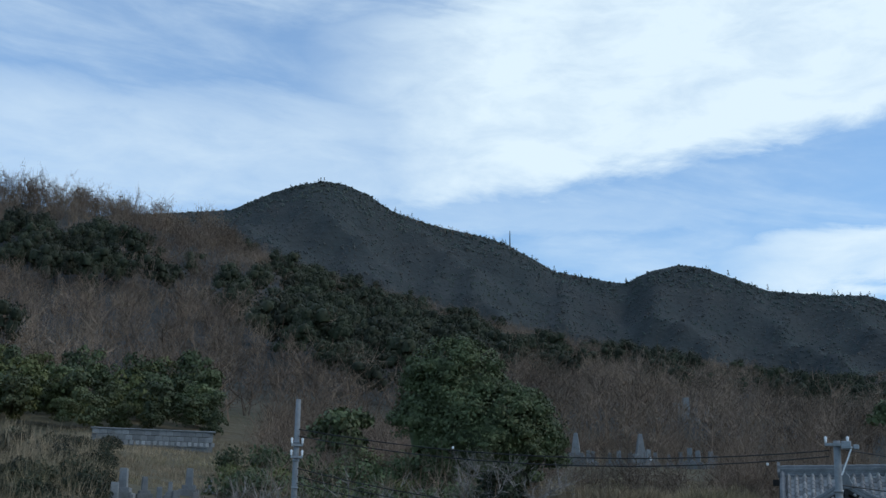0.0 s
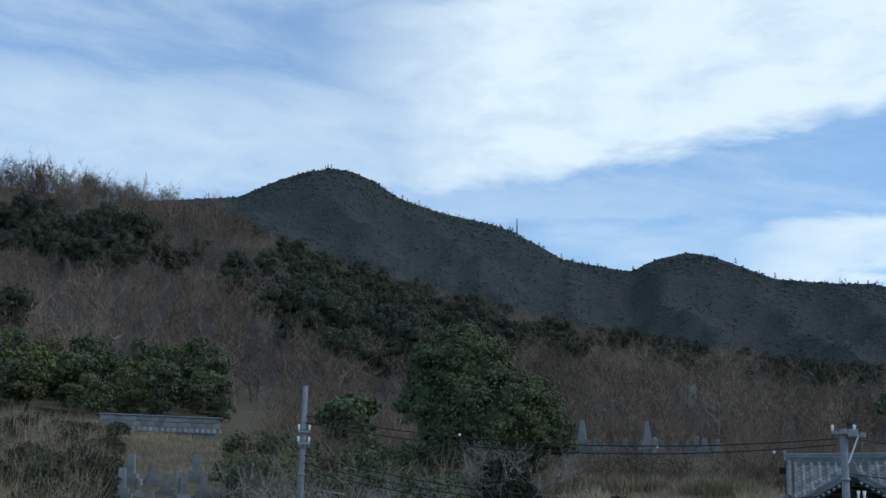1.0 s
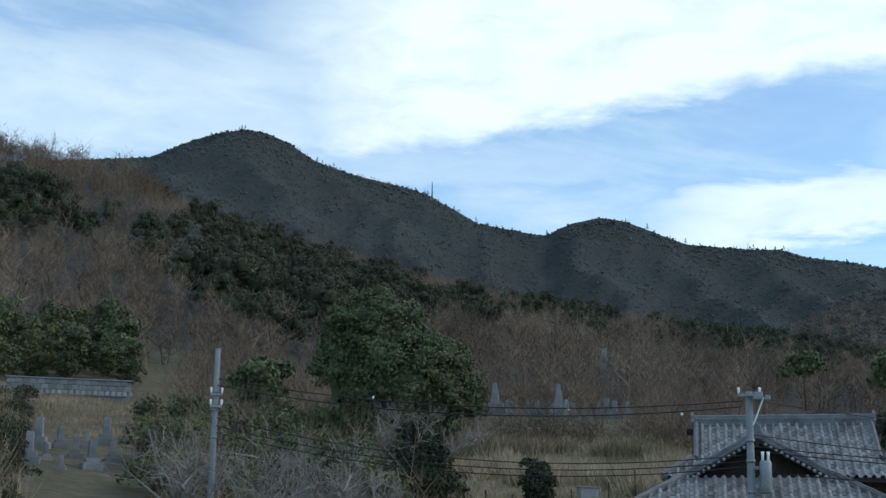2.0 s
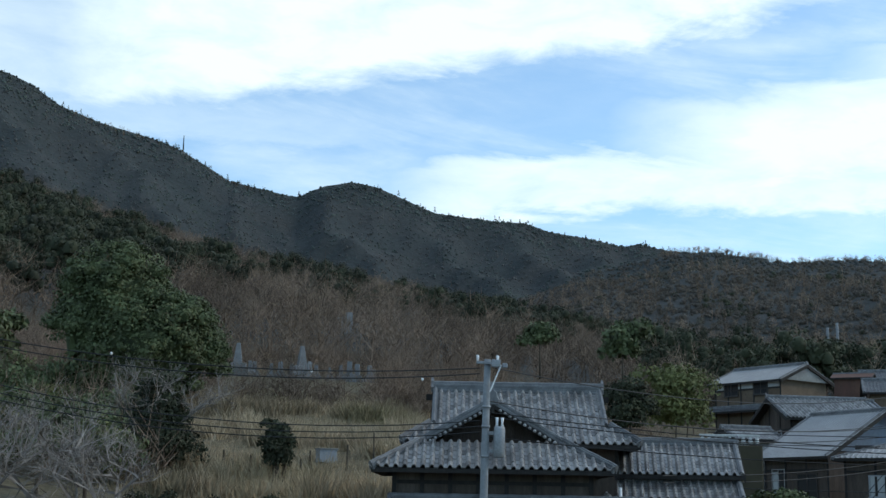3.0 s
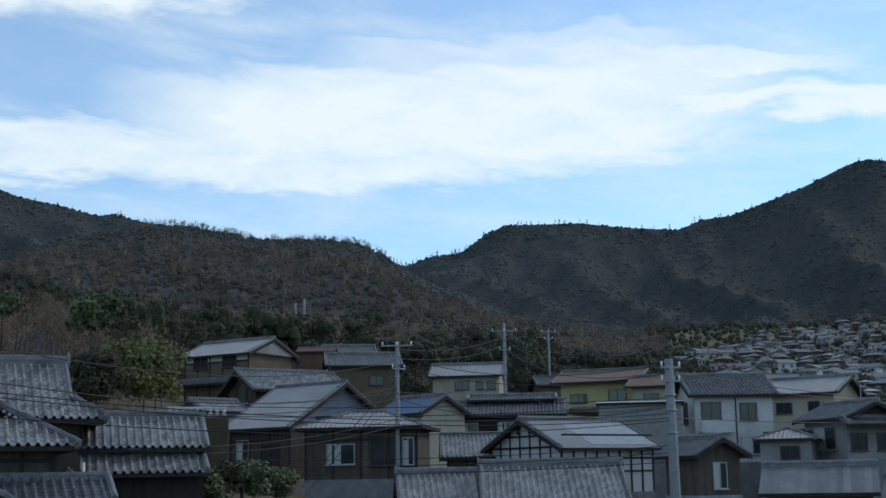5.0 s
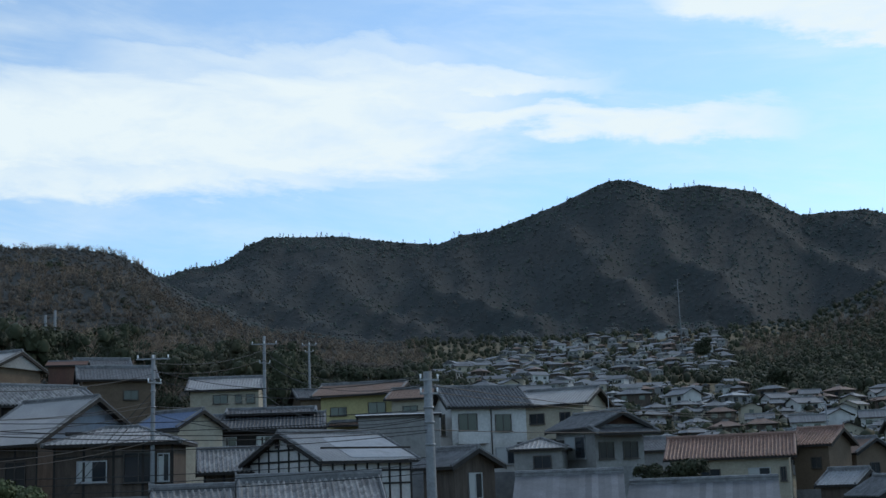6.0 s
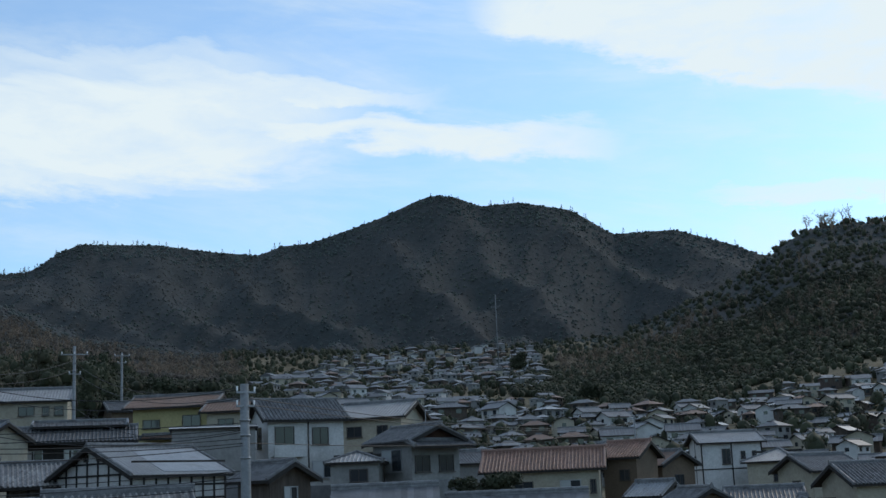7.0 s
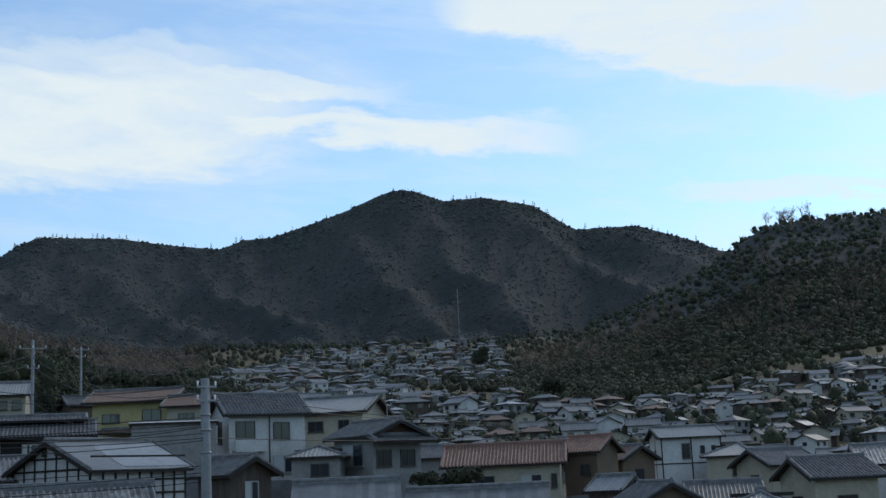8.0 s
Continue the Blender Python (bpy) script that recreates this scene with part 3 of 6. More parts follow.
def ridge_mesh(name, a, b, mat, w=0.30, h=0.34):
    """A tiled ridge from a to b: courses of flat tiles under a round cap."""
    a, b = Vector(a), Vector(b)
    d = (b - a)
    L = d.length
    d.normalize()
    side = Vector((0, 0, 1)).cross(d).normalized()
    up = d.cross(side)
    prof = [(-w / 2, -0.12), (-w / 2, 0.0), (-w * 0.40, 0.02), (-w * 0.40, h * 0.38), (-w * 0.46, h * 0.40), (-w * 0.46, h * 0.62), (-w * 0.25, h * 0.66), (-w * 0.2, h * 0.92), (0, h)]
    prof = prof + [(-x, z) for x, z in reversed(prof[:-1])]
    V, F = [], []
    n = max(1, int(L / 0.3))
    for i in range(n + 1):
        p = a + d * (L * i / n)
        for x, z in prof:
            V.append(p + side * x + up * (z + (0.012 if i % 2 else 0)))
    m = len(prof)
    for i in range(n):
        for q in range(m - 1):
            F.append((i * m + q, i * m + q + 1, (i + 1) * m + q + 1, (i + 1) * m + q))
    F.append(tuple(range(m)))
    F.append(tuple(range(n * m + m - 1, n * m - 1, -1)))
    return mesh_from(name, V, F, mat)


def ornament_mesh(name, mat, s=1.0):
    """The upturned end tile of a ridge."""
    out = [(-0.30, -0.18), (-0.34, 0.05), (-0.24, 0.20), (-0.20, 0.42), (-0.08, 0.50), (0, 0.62), (0.08, 0.50), (0.20, 0.42), (0.24, 0.20), (0.34, 0.05), (0.30, -0.18)]
    V = [(-0.07 * s, x * s, z * s) for x, z in out] + [(0.07 * s, x * s * 0.85, z * s * 0.95) for x, z in out]
    n = len(out)
    F = [tuple(range(n)), tuple(range(2 * n - 1, n - 1, -1))] + [(i, (i + 1) % n, n + (i + 1) % n, n + i) for i in range(n)]
    return mesh_from(name, V, F, mat)


def slab_mesh(name, poly, thick, mat):
    n = len(poly)
    V = [Vector(p) for p in poly] + [Vector(p) - Vector((0, 0, thick)) for p in poly]
    F = [tuple(range(n)), tuple(range(2 * n - 1, n - 1, -1))] + [(i, n + i, n + (i + 1) % n, (i + 1) % n) for i in range(n)]
    return mesh_from(name, V, F, mat)


def roof(parent, L, W, z, pitch, kind="gable", mat="tile", over=0.6, detail=2, share=0.45, ridge=True, at=Matrix(), verge=True, rh=0.34, trim="ridge", wood="timber_black", single=()):
    """A roof over a body L long (x) and W deep (y) whose walls end at z. Gable, hip, or hip-and-gable. Its pieces hang under parent."""
    ex, ey = L / 2 + over, W / 2 + over
    ze = z - over * pitch
    zt = z + W / 2 * pitch
    run = ey
    length = math.hypot(run, run * pitch)
    tilt = math.degrees(math.atan(pitch))
    inset = {"gable": 0, "hip": ey, "irimoya": ey * share}[kind]
    k = {"gable": 1, "hip": 1.0, "irimoya": share}[kind]
    zk = ze + run * k * pitch
    r = part("roof", boxes_mesh("roof", [(-L / 2, -0.05, zt - 0.35, L / 2, 0.05, zt - 0.12)], M[wood]), parent, m=at)
    for sgn in (-1, 1):
        rot = 0 if sgn < 0 else 180
        m = pose(sgn * ex, sgn * ey, ze, 0, 0, rot) @ pose(0, 0, 0.03, tilt, 0, 0)
        if (-1 if sgn < 0 else 1) in single:
            tile_pieces(r, 2 * ex, length, m, (inset, k), (inset, k))
        else:
            part("tile_field", slope_mesh("tile_field", 2 * ex, length, M[mat], (inset, k), (inset, k), detail=detail), r, m=m)
        if inset:
            poly = [(-ex, sgn * ey, ze), (ex, sgn * ey, ze), (ex - inset, sgn * ey * (1 - k), zk)]
            if kind == "irimoya":
                poly += [(ex - inset, 0, zt), (-ex + inset, 0, zt)]
            poly += [(-ex + inset, sgn * ey * (1 - k), zk)]
        else:
            poly = [(-ex, sgn * ey, ze), (ex, sgn * ey, ze), (ex, 0, zt), (-ex, 0, zt)]
        part("eave", slab_mesh("eave", poly, 0.14, M[wood]), r)
        if inset:
            m = pose(sgn * ex, -ey if sgn > 0 else ey, ze, 0, 0, 90 * sgn) @ pose(0, 0, 0.03, math.degrees(math.atan(run * k * pitch / inset)), 0, 0)
            el = math.hypot(inset, run * k * pitch)
            if 2 * sgn in single:
                tile_pieces(r, 2 * ey, el, m, (ey * k, 1), (ey * k, 1))
            else:
                part("tile_field", slope_mesh("tile_field", 2 * ey, el, M[mat], (ey * k, 1), (ey * k, 1), detail=detail), r, m=m)
            part("eave", slab_mesh("eave", [(sgn * ex, -ey, ze), (sgn * ex, ey, ze), (sgn * (ex - inset), ey * (1 - k), zk), (sgn * (ex - inset), -ey * (1 - k), zk)], 0.14, M[wood]), r)
            for s2 in (-1, 1):
                if detail:
                    part("hip_ridge", ridge_mesh("hip_ridge", (sgn * ex, s2 * ey, ze + 0.04), (sgn * (ex - inset), s2 * ey * (1 - k), zk + 0.06), M[trim], 0.20, rh * 0.55), r)
            if kind == "irimoya":
                gx = sgn * (ex - inset - 0.35)
                part("gable_wall", slab_mesh("gable_wall", [(gx, -ey * (1 - k) + 0.2, zk), (gx, ey * (1 - k) - 0.2, zk), (gx, 0, zt - 0.15)], 0.001, M["timber"]), r)
    tx = ex - inset
    if kind == "irimoya" or (kind == "gable" and verge and detail):
        for sgn in (-1, 1):
            for s2 in (-1, 1):
                y0 = s2 * ey * (1 - k) if kind == "irimoya" else s2 * ey
                z0 = zk if kind == "irimoya" else ze
                part("verge", ridge_mesh("verge", (sgn * (tx - 0.12), y0, z0 + 0.05), (sgn * (tx - 0.12), s2 * 0.1, zt + 0.02), M[trim], 0.18, rh * 0.5), r)
                if kind == "gable":
                    part("bargeboard", slab_mesh("bargeboard", [(sgn * tx, y0, z0 + 0.03), (sgn * (tx + 0.04), y0, z0 + 0.03), (sgn * (tx + 0.04), 0, zt + 0.03), (sgn * tx, 0, zt + 0.03)], 0.26, M[wood]), r)
    if ridge:
        part("ridge", ridge_mesh("ridge", (-tx, 0, zt + 0.03), (tx, 0, zt + 0.03), M[trim], 0.32, rh), r)
        if detail == 2:
            for sgn in (-1, 1):
                part("ridge_end", ornament_mesh("ridge_end", M[trim], 0.7 if rh > 0.3 else 0.5), r, m=pose(sgn * tx, 0, zt + 0.1))
    return r


def body(parent, L, W, z0, z1, pitch=0.0, mat="mud", at=Matrix(), down=2.5, name="wall", label=""):
    """Walls from z0 to z1 with gable ends, standing on a stone footing that runs into the slope."""
    x, y = L / 2, W / 2
    zt = z1 + y * pitch
    V = [(-x, -y, z0), (x, -y, z0), (x, y, z0), (-x, y, z0), (-x, -y, z1), (x, -y, z1), (x, y, z1), (-x, y, z1), (-x, 0, zt), (x, 0, zt)]
    F = [(0, 1, 5, 4), (2, 3, 7, 6), (1, 2, 6, 9, 5), (3, 0, 4, 8, 7), (3, 2, 1, 0), (4, 5, 9, 8), (6, 7, 8, 9)]
    w = part(name, mesh_from(name, V, F, M[mat]), parent, label, m=at)
    if down:
        part("footing", boxes_mesh("footing", [(-x - 0.05, -y - 0.05, z0 - down, x + 0.05, y + 0.05, z0 + 0.15)], M["granite"], 0.02), parent, m=at)
    return w


def window(parent, place, w, h, dark=False, curtain=False, panes=2, sill=True):
    """A framed window: origin at its lower middle, facing -y."""
    fm = M["frame_dark" if dark else "frame"]
    f = 0.06
    win = part("window", boxes_mesh("window", [(-w / 2, -0.07, 0, -w / 2 + f, 0.02, h), (w / 2 - f, -0.07, 0, w / 2, 0.02, h), (-w / 2 + f, -0.07, 0, w / 2 - f, 0.02, f), (-w / 2 + f, -0.07, h - f, w / 2 - f, 0.02, h)]
                                    + [(-w / 2 + w * i / panes - 0.025, -0.06, f, -w / 2 + w * i / panes + 0.025, 0.02, h - f) for i in range(1, panes)], fm), parent, m=place)
    for i in range(panes):
        part("pane", boxes_mesh("pane", [(-w / 2 + f + (w - 2 * f) * i / panes + 0.02, -0.025, f, -w / 2 + f + (w - 2 * f) * (i + 1) / panes - 0.02, 0.0, h - f)], M["curtain" if curtain and i % 2 == 0 else "glass"]), win)
    if sill:
        part("sill", boxes_mesh("sill", [(-w / 2 - 0.06, -0.16, -0.05, w / 2 + 0.06, 0.02, -0.003)], fm), win)
    return win


def front(L, W, u, z, side="front"):
    """The pose of something on a wall: front (-y), back, left (-x) or right end; u metres along from the middle."""
    return {"front": pose(u, -W / 2 - 0.012, z), "back": pose(-u, W / 2 + 0.012, z, 0, 0, 180), "right": pose(L / 2 + 0.012, u, z, 0, 0, 90), "left": pose(-L / 2 - 0.012, -u, z, 0, 0, -90)}[side]


def posts(parent, L, W, z0, z1, step, mat="timber_black", sides=("front", ), at=Matrix(), rails=(), gable=0.0):
    """Exposed posts and rails of a timber-framed wall; with gable, the posts run up under the slope."""
    for side in sides:
        w = L if side in ("front", "back") else W
        n = max(1, int(round(w / step)))
        for i in range(n + 1):
            u = -w / 2 + w * i / n
            top = z1 + (max(0, w / 2 - abs(u)) * gable)
            if top - z0 > 0.1:
                part("post", boxes_mesh("post", [(-0.07, -0.03, z0, 0.07, 0.0, top)], M[mat]), parent, m=at @ front(L, W, u, 0, side))
        for zr in rails:
            half = w / 2 - (max(0, zr - z1) / gable if gable else 0)
            part("rail", boxes_mesh("rail", [(-half, -0.035, zr - 0.06, half, -0.002, zr + 0.06)], M[mat]), parent, m=at @ front(L, W, 0, 0, side))


def stand(az, dist, top_el, height, turn):
    """The pose of a house whose roof top is seen top_el degrees up; turn: degrees by which its front looks to the watcher's left of straight at him."""
    p = bearing(az, dist, rise(top_el, dist) - height)
    return pose(p.x, p.y, p.z, 0, 0, -az + turn)


# ---- plants ----
def crown_cards(rng, lumps, n, size, flat=0.5):
    """Leaf clumps on a crown of lumps (x, y, z, rx, ry, rz): triangles."""
    w = np.array([l[3] * l[5] for l in lumps])
    k = rng.choice(len(lumps), n, p=w / w.sum())
    Lp = np.array(lumps)[k]
    d = rng.normal(size=(n, 3))
    d /= np.linalg.norm(d, axis=1, keepdims=True)
    d[:, 2] = np.where(d[:, 2] < -0.35, -d[:, 2] * 0.5, d[:, 2])
    rad = rng.uniform(0.72, 1.06, (n, 1))
    c = Lp[:, :3] + d * Lp[:, 3:] * rad
    t = rng.normal(size=(n, 3)) + np.array([0, 0, -0.4])
    t /= np.linalg.norm(t, axis=1, keepdims=True)
    nn = d + rng.normal(size=(n, 3)) * flat
    u = np.cross(nn, t)
    u /= np.linalg.norm(u, axis=1, keepdims=True) + 1e-9
    v = np.cross(u, nn)
    v /= np.linalg.norm(v, axis=1, keepdims=True) + 1e-9
    s = size * rng.uniform(0.6, 1.4, (n, 1))
    V = np.stack([c - u * s * 0.6 - v * s * 0.3, c + u * s * 0.6 - v * s * 0.3, c + v * s * 0.8], 1).reshape(-1, 3)
    return V, np.arange(len(V)).reshape(-1, 3)


def sticks(rng, starts, dirs, lens, width):
    """Thin tapering twigs: one sliver each."""
    n = len(starts)
    side = np.cross(dirs, rng.normal(size=(n, 3)))
    side /= np.linalg.norm(side, axis=1, keepdims=True) + 1e-9
    w = np.asarray(width).reshape(-1, 1) * np.ones((n, 1))
    V = np.stack([starts - side * w, starts + side * w, starts + dirs * np.asarray(lens).reshape(-1, 1)], 1).reshape(-1, 3)
    return V, np.arange(len(V)).reshape(-1, 3)


def bare_tree(seed, h=7.0, spread=2.6, n=110, w=0.05, fuzz=1.0):
    """A leafless tree of thin stems, limbs and a round haze of twigs, as arrays."""
    rng = np.random.RandomState(seed)
    S, D, Ln, Wd = [], [], [], []
    stems = rng.randint(1, 4)
    for s in range(stems):
        base = np.array([rng.normal() * 0.4, rng.normal() * 0.4, -0.3])
        lean = np.array([rng.normal() * 0.22, rng.normal() * 0.22, 1.0])
        S.append(base), D.append(lean), Ln.append(h * 0.8), Wd.append(w * 1.7)
        for i in range(7):
            t = rng.uniform(0.15, 0.85)
            a = rng.uniform(0, 6.28)
            dd = np.array([math.cos(a) * 0.8, math.sin(a) * 0.8, rng.uniform(0.2, 0.9)])
            p = base + lean * h * 0.8 * t
            l = spread * rng.uniform(0.5, 1.0)
            S.append(p), D.append(dd), Ln.append(l), Wd.append(w * 1.0)
            for q in range(max(1, n // (7 * stems))):
                p2 = p + dd * l * rng.uniform(0.15, 0.95) + rng.normal(size=3) * 0.25 * fuzz
                d2 = rng.normal(size=3) * 0.55 * fuzz + np.array([0, 0, 0.55])
                S.append(p2), D.append(d2), Ln.append(rng.uniform(0.6, 1.6)), Wd.append(w * rng.uniform(0.45, 0.8))
    return sticks(rng, np.array(S), np.array(D), np.array(Ln), np.array(Wd))


def dome(rng, c, rx, rz, n=6):
    """A small uneven leaf mass, drawn in below: arrays."""
    V, T = [(c[0], c[1], c[2] + rz * rng.uniform(0.85, 1.15))], []
    for k, (q, zz) in enumerate(((0.72, 0.66), (1.0, -0.05), (0.7, -0.8))):
        for i in range(n):
            a = 6.283 * (i + 0.5 * k + rng.uniform(-0.25, 0.25)) / n
            j = rng.uniform(0.78, 1.18)
            V.append((c[0] + math.cos(a) * rx * q * j, c[1] + math.sin(a) * rx * q * j, c[2] + rz * (zz + rng.uniform(-0.18, 0.18))))
    for i in range(n):
        j = (i + 1) % n
        T.append((0, 1 + i, 1 + j))
        for k in (1, 1 + n):
            T += [(k + i, k + n + i, k + j), (k + j, k + n + i, k + n + j)]
    return np.array(V), np.array(T)


def merged(shapes):
    """Several shapes as one: arrays."""
    VV, TT, base = [], [], 0
    for V, T in shapes:
        VV.append(V), TT.append(T + base)
        base += len(V)
    return np.concatenate(VV), np.concatenate(TT)


def leafy_tree(seed, h=7.0, r=2.6, n=260, size=0.5, lumps=9, core=False):
    rng = np.random.RandomState(seed)
    L = []
    for i in range(lumps):
        a, q = rng.uniform(0, 6.28), rng.uniform(0, 0.65) * r
        z = h * rng.uniform(0.35, 0.85)
        s = r * rng.uniform(0.38, 0.6)
        L.append((math.cos(a) * q, math.sin(a) * q, z, s, s, s * 0.8))
    cards = crown_cards(rng, L, n, size)
    return merged([cards] + [dome(rng, l[:3], l[3] * 0.56, l[5] * 0.6, 5) for l in L]) if core else cards


def conifer(seed, h=7.5, r=2.2, n=60, size=1.0):
    rng = np.random.RandomState(seed)
    z = rng.uniform(0.08, 1.0, n) ** 0.8
    a = rng.uniform(0, 6.28, n)
    q = r * (1.05 - z) * rng.uniform(0.5, 1.1, n)
    c = np.stack([np.cos(a) * q, np.sin(a) * q, z * h], 1)
    d = np.stack([np.cos(a), np.sin(a), -0.3 + rng.normal(size=n) * 0.3], 1)
    side = np.stack([-np.sin(a), np.cos(a), rng.normal(size=n) * 0.3], 1)
    s = size * rng.uniform(0.6, 1.3, (n, 1))
    V = np.stack([c - side * s * 0.5 - d * s * 0.3, c + side * s * 0.5 - d * s * 0.3, c + d * s * 0.8], 1).reshape(-1, 3)
    return V, np.arange(len(V)).reshape(-1, 3)


def tuft(seed, h=1.2, n=26, spread=0.5, w=0.02):
    rng = np.random.RandomState(seed)
    S = np.stack([rng.normal(size=n) * spread * 0.5, rng.normal(size=n) * spread * 0.5, np.full(n, -0.1)], 1)
    D = np.stack([rng.normal(size=n) * 0.35, rng.normal(size=n) * 0.35, np.ones(n)], 1)
    return sticks(rng, S, D, h * rng.uniform(0.5, 1.15, n), w)


def far_crown(seed, r=1.7, n=5, k=0.2, high=0.55, core=1.0, rise_=0.4):
    """The crown of a tree far away in a closed wood: a low uneven leaf mass with a ragged rim of foliage."""
    rng = np.random.RandomState(seed)
    L = [(rng.normal() * r * 0.3, rng.normal() * r * 0.3, r * high * (rise_ + rng.uniform(-0.15, 0.25)), r * 0.75, r * 0.75, r * high)]
    return merged([dome(rng, l[:3], l[3] * core, l[5] * core, 5) for l in L] + [crown_cards(rng, L, n, r * k, 0.8)])


def scatter(templates, pos, scale, turn, tint, rng, tall=None):
    """Many copies of a few shapes merged into one: arrays of vertices, triangles, tint."""
    pick = rng.randint(0, len(templates), len(pos))
    VV, TT, CC, base = [], [], [], 0
    tall = np.ones(len(pos)) if tall is None else tall
    for k, (V, T) in enumerate(templates):
        idx = np.nonzero(pick == k)[0]
        if not len(idx):
            continue
        c, s = np.cos(turn[idx]), np.sin(turn[idx])
        x = V[None, :, 0] * c[:, None] - V[None, :, 1] * s[:, None]
        y = V[None, :, 0] * s[:, None] + V[None, :, 1] * c[:, None]
        z = np.broadcast_to(V[None, :, 2], x.shape) * tall[idx][:, None]
        P = np.stack([x, y, z], -1) * scale[idx][:, None, None] + pos[idx][:, None, :]
        VV.append(P.reshape(-1, 3))
        TT.append((T[None] + (np.arange(len(idx)) * len(V))[:, None, None]).reshape(-1, 3) + base)
        CC.append(np.repeat(tint[idx], len(V)))
        base += len(idx) * len(V)
    return np.concatenate(VV), np.concatenate(TT), np.concatenate(CC)


def patch(rng, n, az0, az1, r0, r1, gap=None):
    """Random stands between two bearings and two distances: positions on the ground, with bearing and distance."""
    az = rng.uniform(az0, az1, n)
    r = np.sqrt(rng.uniform(r0 * r0, r1 * r1, n))
    return az, r


def grow(name, templates, az, r, mat, rng, smin, smax, label, category="trees", sink=0.1, tallv=(0.85, 1.2)):
    if not len(az):
        return None
    pos = np.stack([r * np.sin(np.radians(az)), r * np.cos(np.radians(az)), ground_z(az, r) - sink], 1)
    n = len(az)
    x, y = pos[:, 0], pos[:, 1]
    tint = np.clip(0.5 + 0.30 * wave(x, y, 14, 2) + rng.normal(size=n) * 0.2, 0, 1)
    V, T, C = scatter(templates, pos, rng.uniform(smin, smax, n), rng.uniform(0, 6.28, n), tint, rng, rng.uniform(*tallv, n))
    me = big_mesh(name, V, T, M[mat], C)
    me.shade_smooth()
    return tagged(new(name, me), label, category, kind="stuff")


# ---- woods ----
rng = np.random.RandomState(4)
BARE = [bare_tree(s, 5.6, 2.6, 125, 0.042) for s in range(7)]
LEAFY = [leafy_tree(20 + s, 7.0, 2.8, 560, 0.25, 10, True) for s in range(7)]
CONIF = [conifer(40 + s) for s in range(4)]
CROWNS = [far_crown(60 + s) for s in range(8)]
FARBARE = [bare_tree(80 + s, 8, 3.2, 60, 0.12) for s in range(5)]


def evergreen_share(az, r):
    """How much of the wood keeps its leaves there, 0 to 1."""
    x, y = r * np.sin(np.radians(az)), r * np.cos(np.radians(az))
    v = 0.27 + 0.30 * wave(x, y, 24, 9)
    def spot(a, b, c, d, k):
        return k * np.exp(-((az - a) / b) ** 2 - ((r - c) / d) ** 2)
    v = v + spot(-3, 6, 250, 75, 1.0) + spot(-17, 5, 262, 28, 0.75) - spot(-16, 9, 345, 30, 0.9) + spot(17.5, 2.3, 300, 60, 1.0) + spot(33, 7, 220, 60, 0.25) + spot(45, 4, 210, 60, 0.9)
    v = v - spot(8, 6, 200, 70, 0.4) - spot(-15, 5, 200, 60, 0.5) - spot(14, 6, 160, 50, 0.5)
    return v


az, r = patch(rng, 6400, -24, 44, 118, 460)
keep = (r < np.interp(az, [-24, 0, 20, 36, 44], [440, 460, 430, 330, 240])) & (r > np.interp(az, [-24, -9, -5, 4.5, 5.2, 12.4, 13.2, 20, 28, 44], [128, 128, 104, 104, 118, 118, 104, 104, 128, 150]))
az, r = az[keep], r[keep]
green = evergreen_share(az, r) + rng.normal(size=len(az)) * 0.12 > 0.5
grow("leafless_wood", BARE, az[~green], r[~green], "twig", rng, 0.8, 1.35, "leafless brown winter wood covering the near hillside")
grow("evergreen_wood", LEAFY, az[green], r[green], "leaf_dark", rng, 0.6, 1.3, "dark evergreen trees standing among the leafless wood")

FINE = [far_crown(70 + s, 2.0, 40, 0.17, 0.6, 0.66, 0.5) for s in range(8)]
FARTWIG = [bare_tree(170 + s, 6.0, 2.6, 34, 0.075) for s in range(6)]
az, r = patch(rng, 56000, -14, 84, 330, 1500)
keep = (r > np.interp(az, [-22, 20, 36, 40, 48, 62, 64, 67, 70, 84], [470, 440, 340, 330, 520, 820, 450, 440, 490, 540])) & ~((az > 49) & (az < 63) & (r < 775)) & ~((az < 17) & (r > 540) & (r < 1020)) & ~((az > 24) & (az < 36) & (r > 830) & (r < 1150)) & ~((az > 73) & (r > 830))
az, r = az[keep], r[keep]
x, y = r * np.sin(np.radians(az)), r * np.cos(np.radians(az))
dark = wave(x, y, 60, 6) + 0.5 * wave(x, y, 17, 8) + rng.normal(size=len(az)) * 0.25 > np.where(az > 52, -0.1, 0.35)
# beyond 720 m the crowns take the haze-tinted colours
near = r < 720
grow("mountain_forest", CROWNS, az[~dark & ~near], r[~dark & ~near], "wood_hazed", rng, 0.6, 1.2, "grey-brown leafless forest covering the mountains")
grow("mountain_evergreens", CROWNS, az[dark & ~near], r[dark & ~near], "leaf_hazed", rng, 0.6, 1.3, "dark evergreen stands on the mountain sides")
grow("lower_evergreens", FINE, az[dark & near], r[dark & near], "leaf_dark", rng, 0.8, 1.5, "dark evergreen trees on the lower slopes")
pick = rng.uniform(size=len(az)) < 0.45
grow("lower_forest", FINE, az[~dark & near & pick], r[~dark & near & pick], "midwood", rng, 0.8, 1.5, "brown scrubby forest on the lower slopes")
grow("lower_bare_forest", FARTWIG, az[~dark & near & ~pick], r[~dark & near & ~pick], "twig", rng, 0.8, 1.5, "leafless trees on the lower slopes")
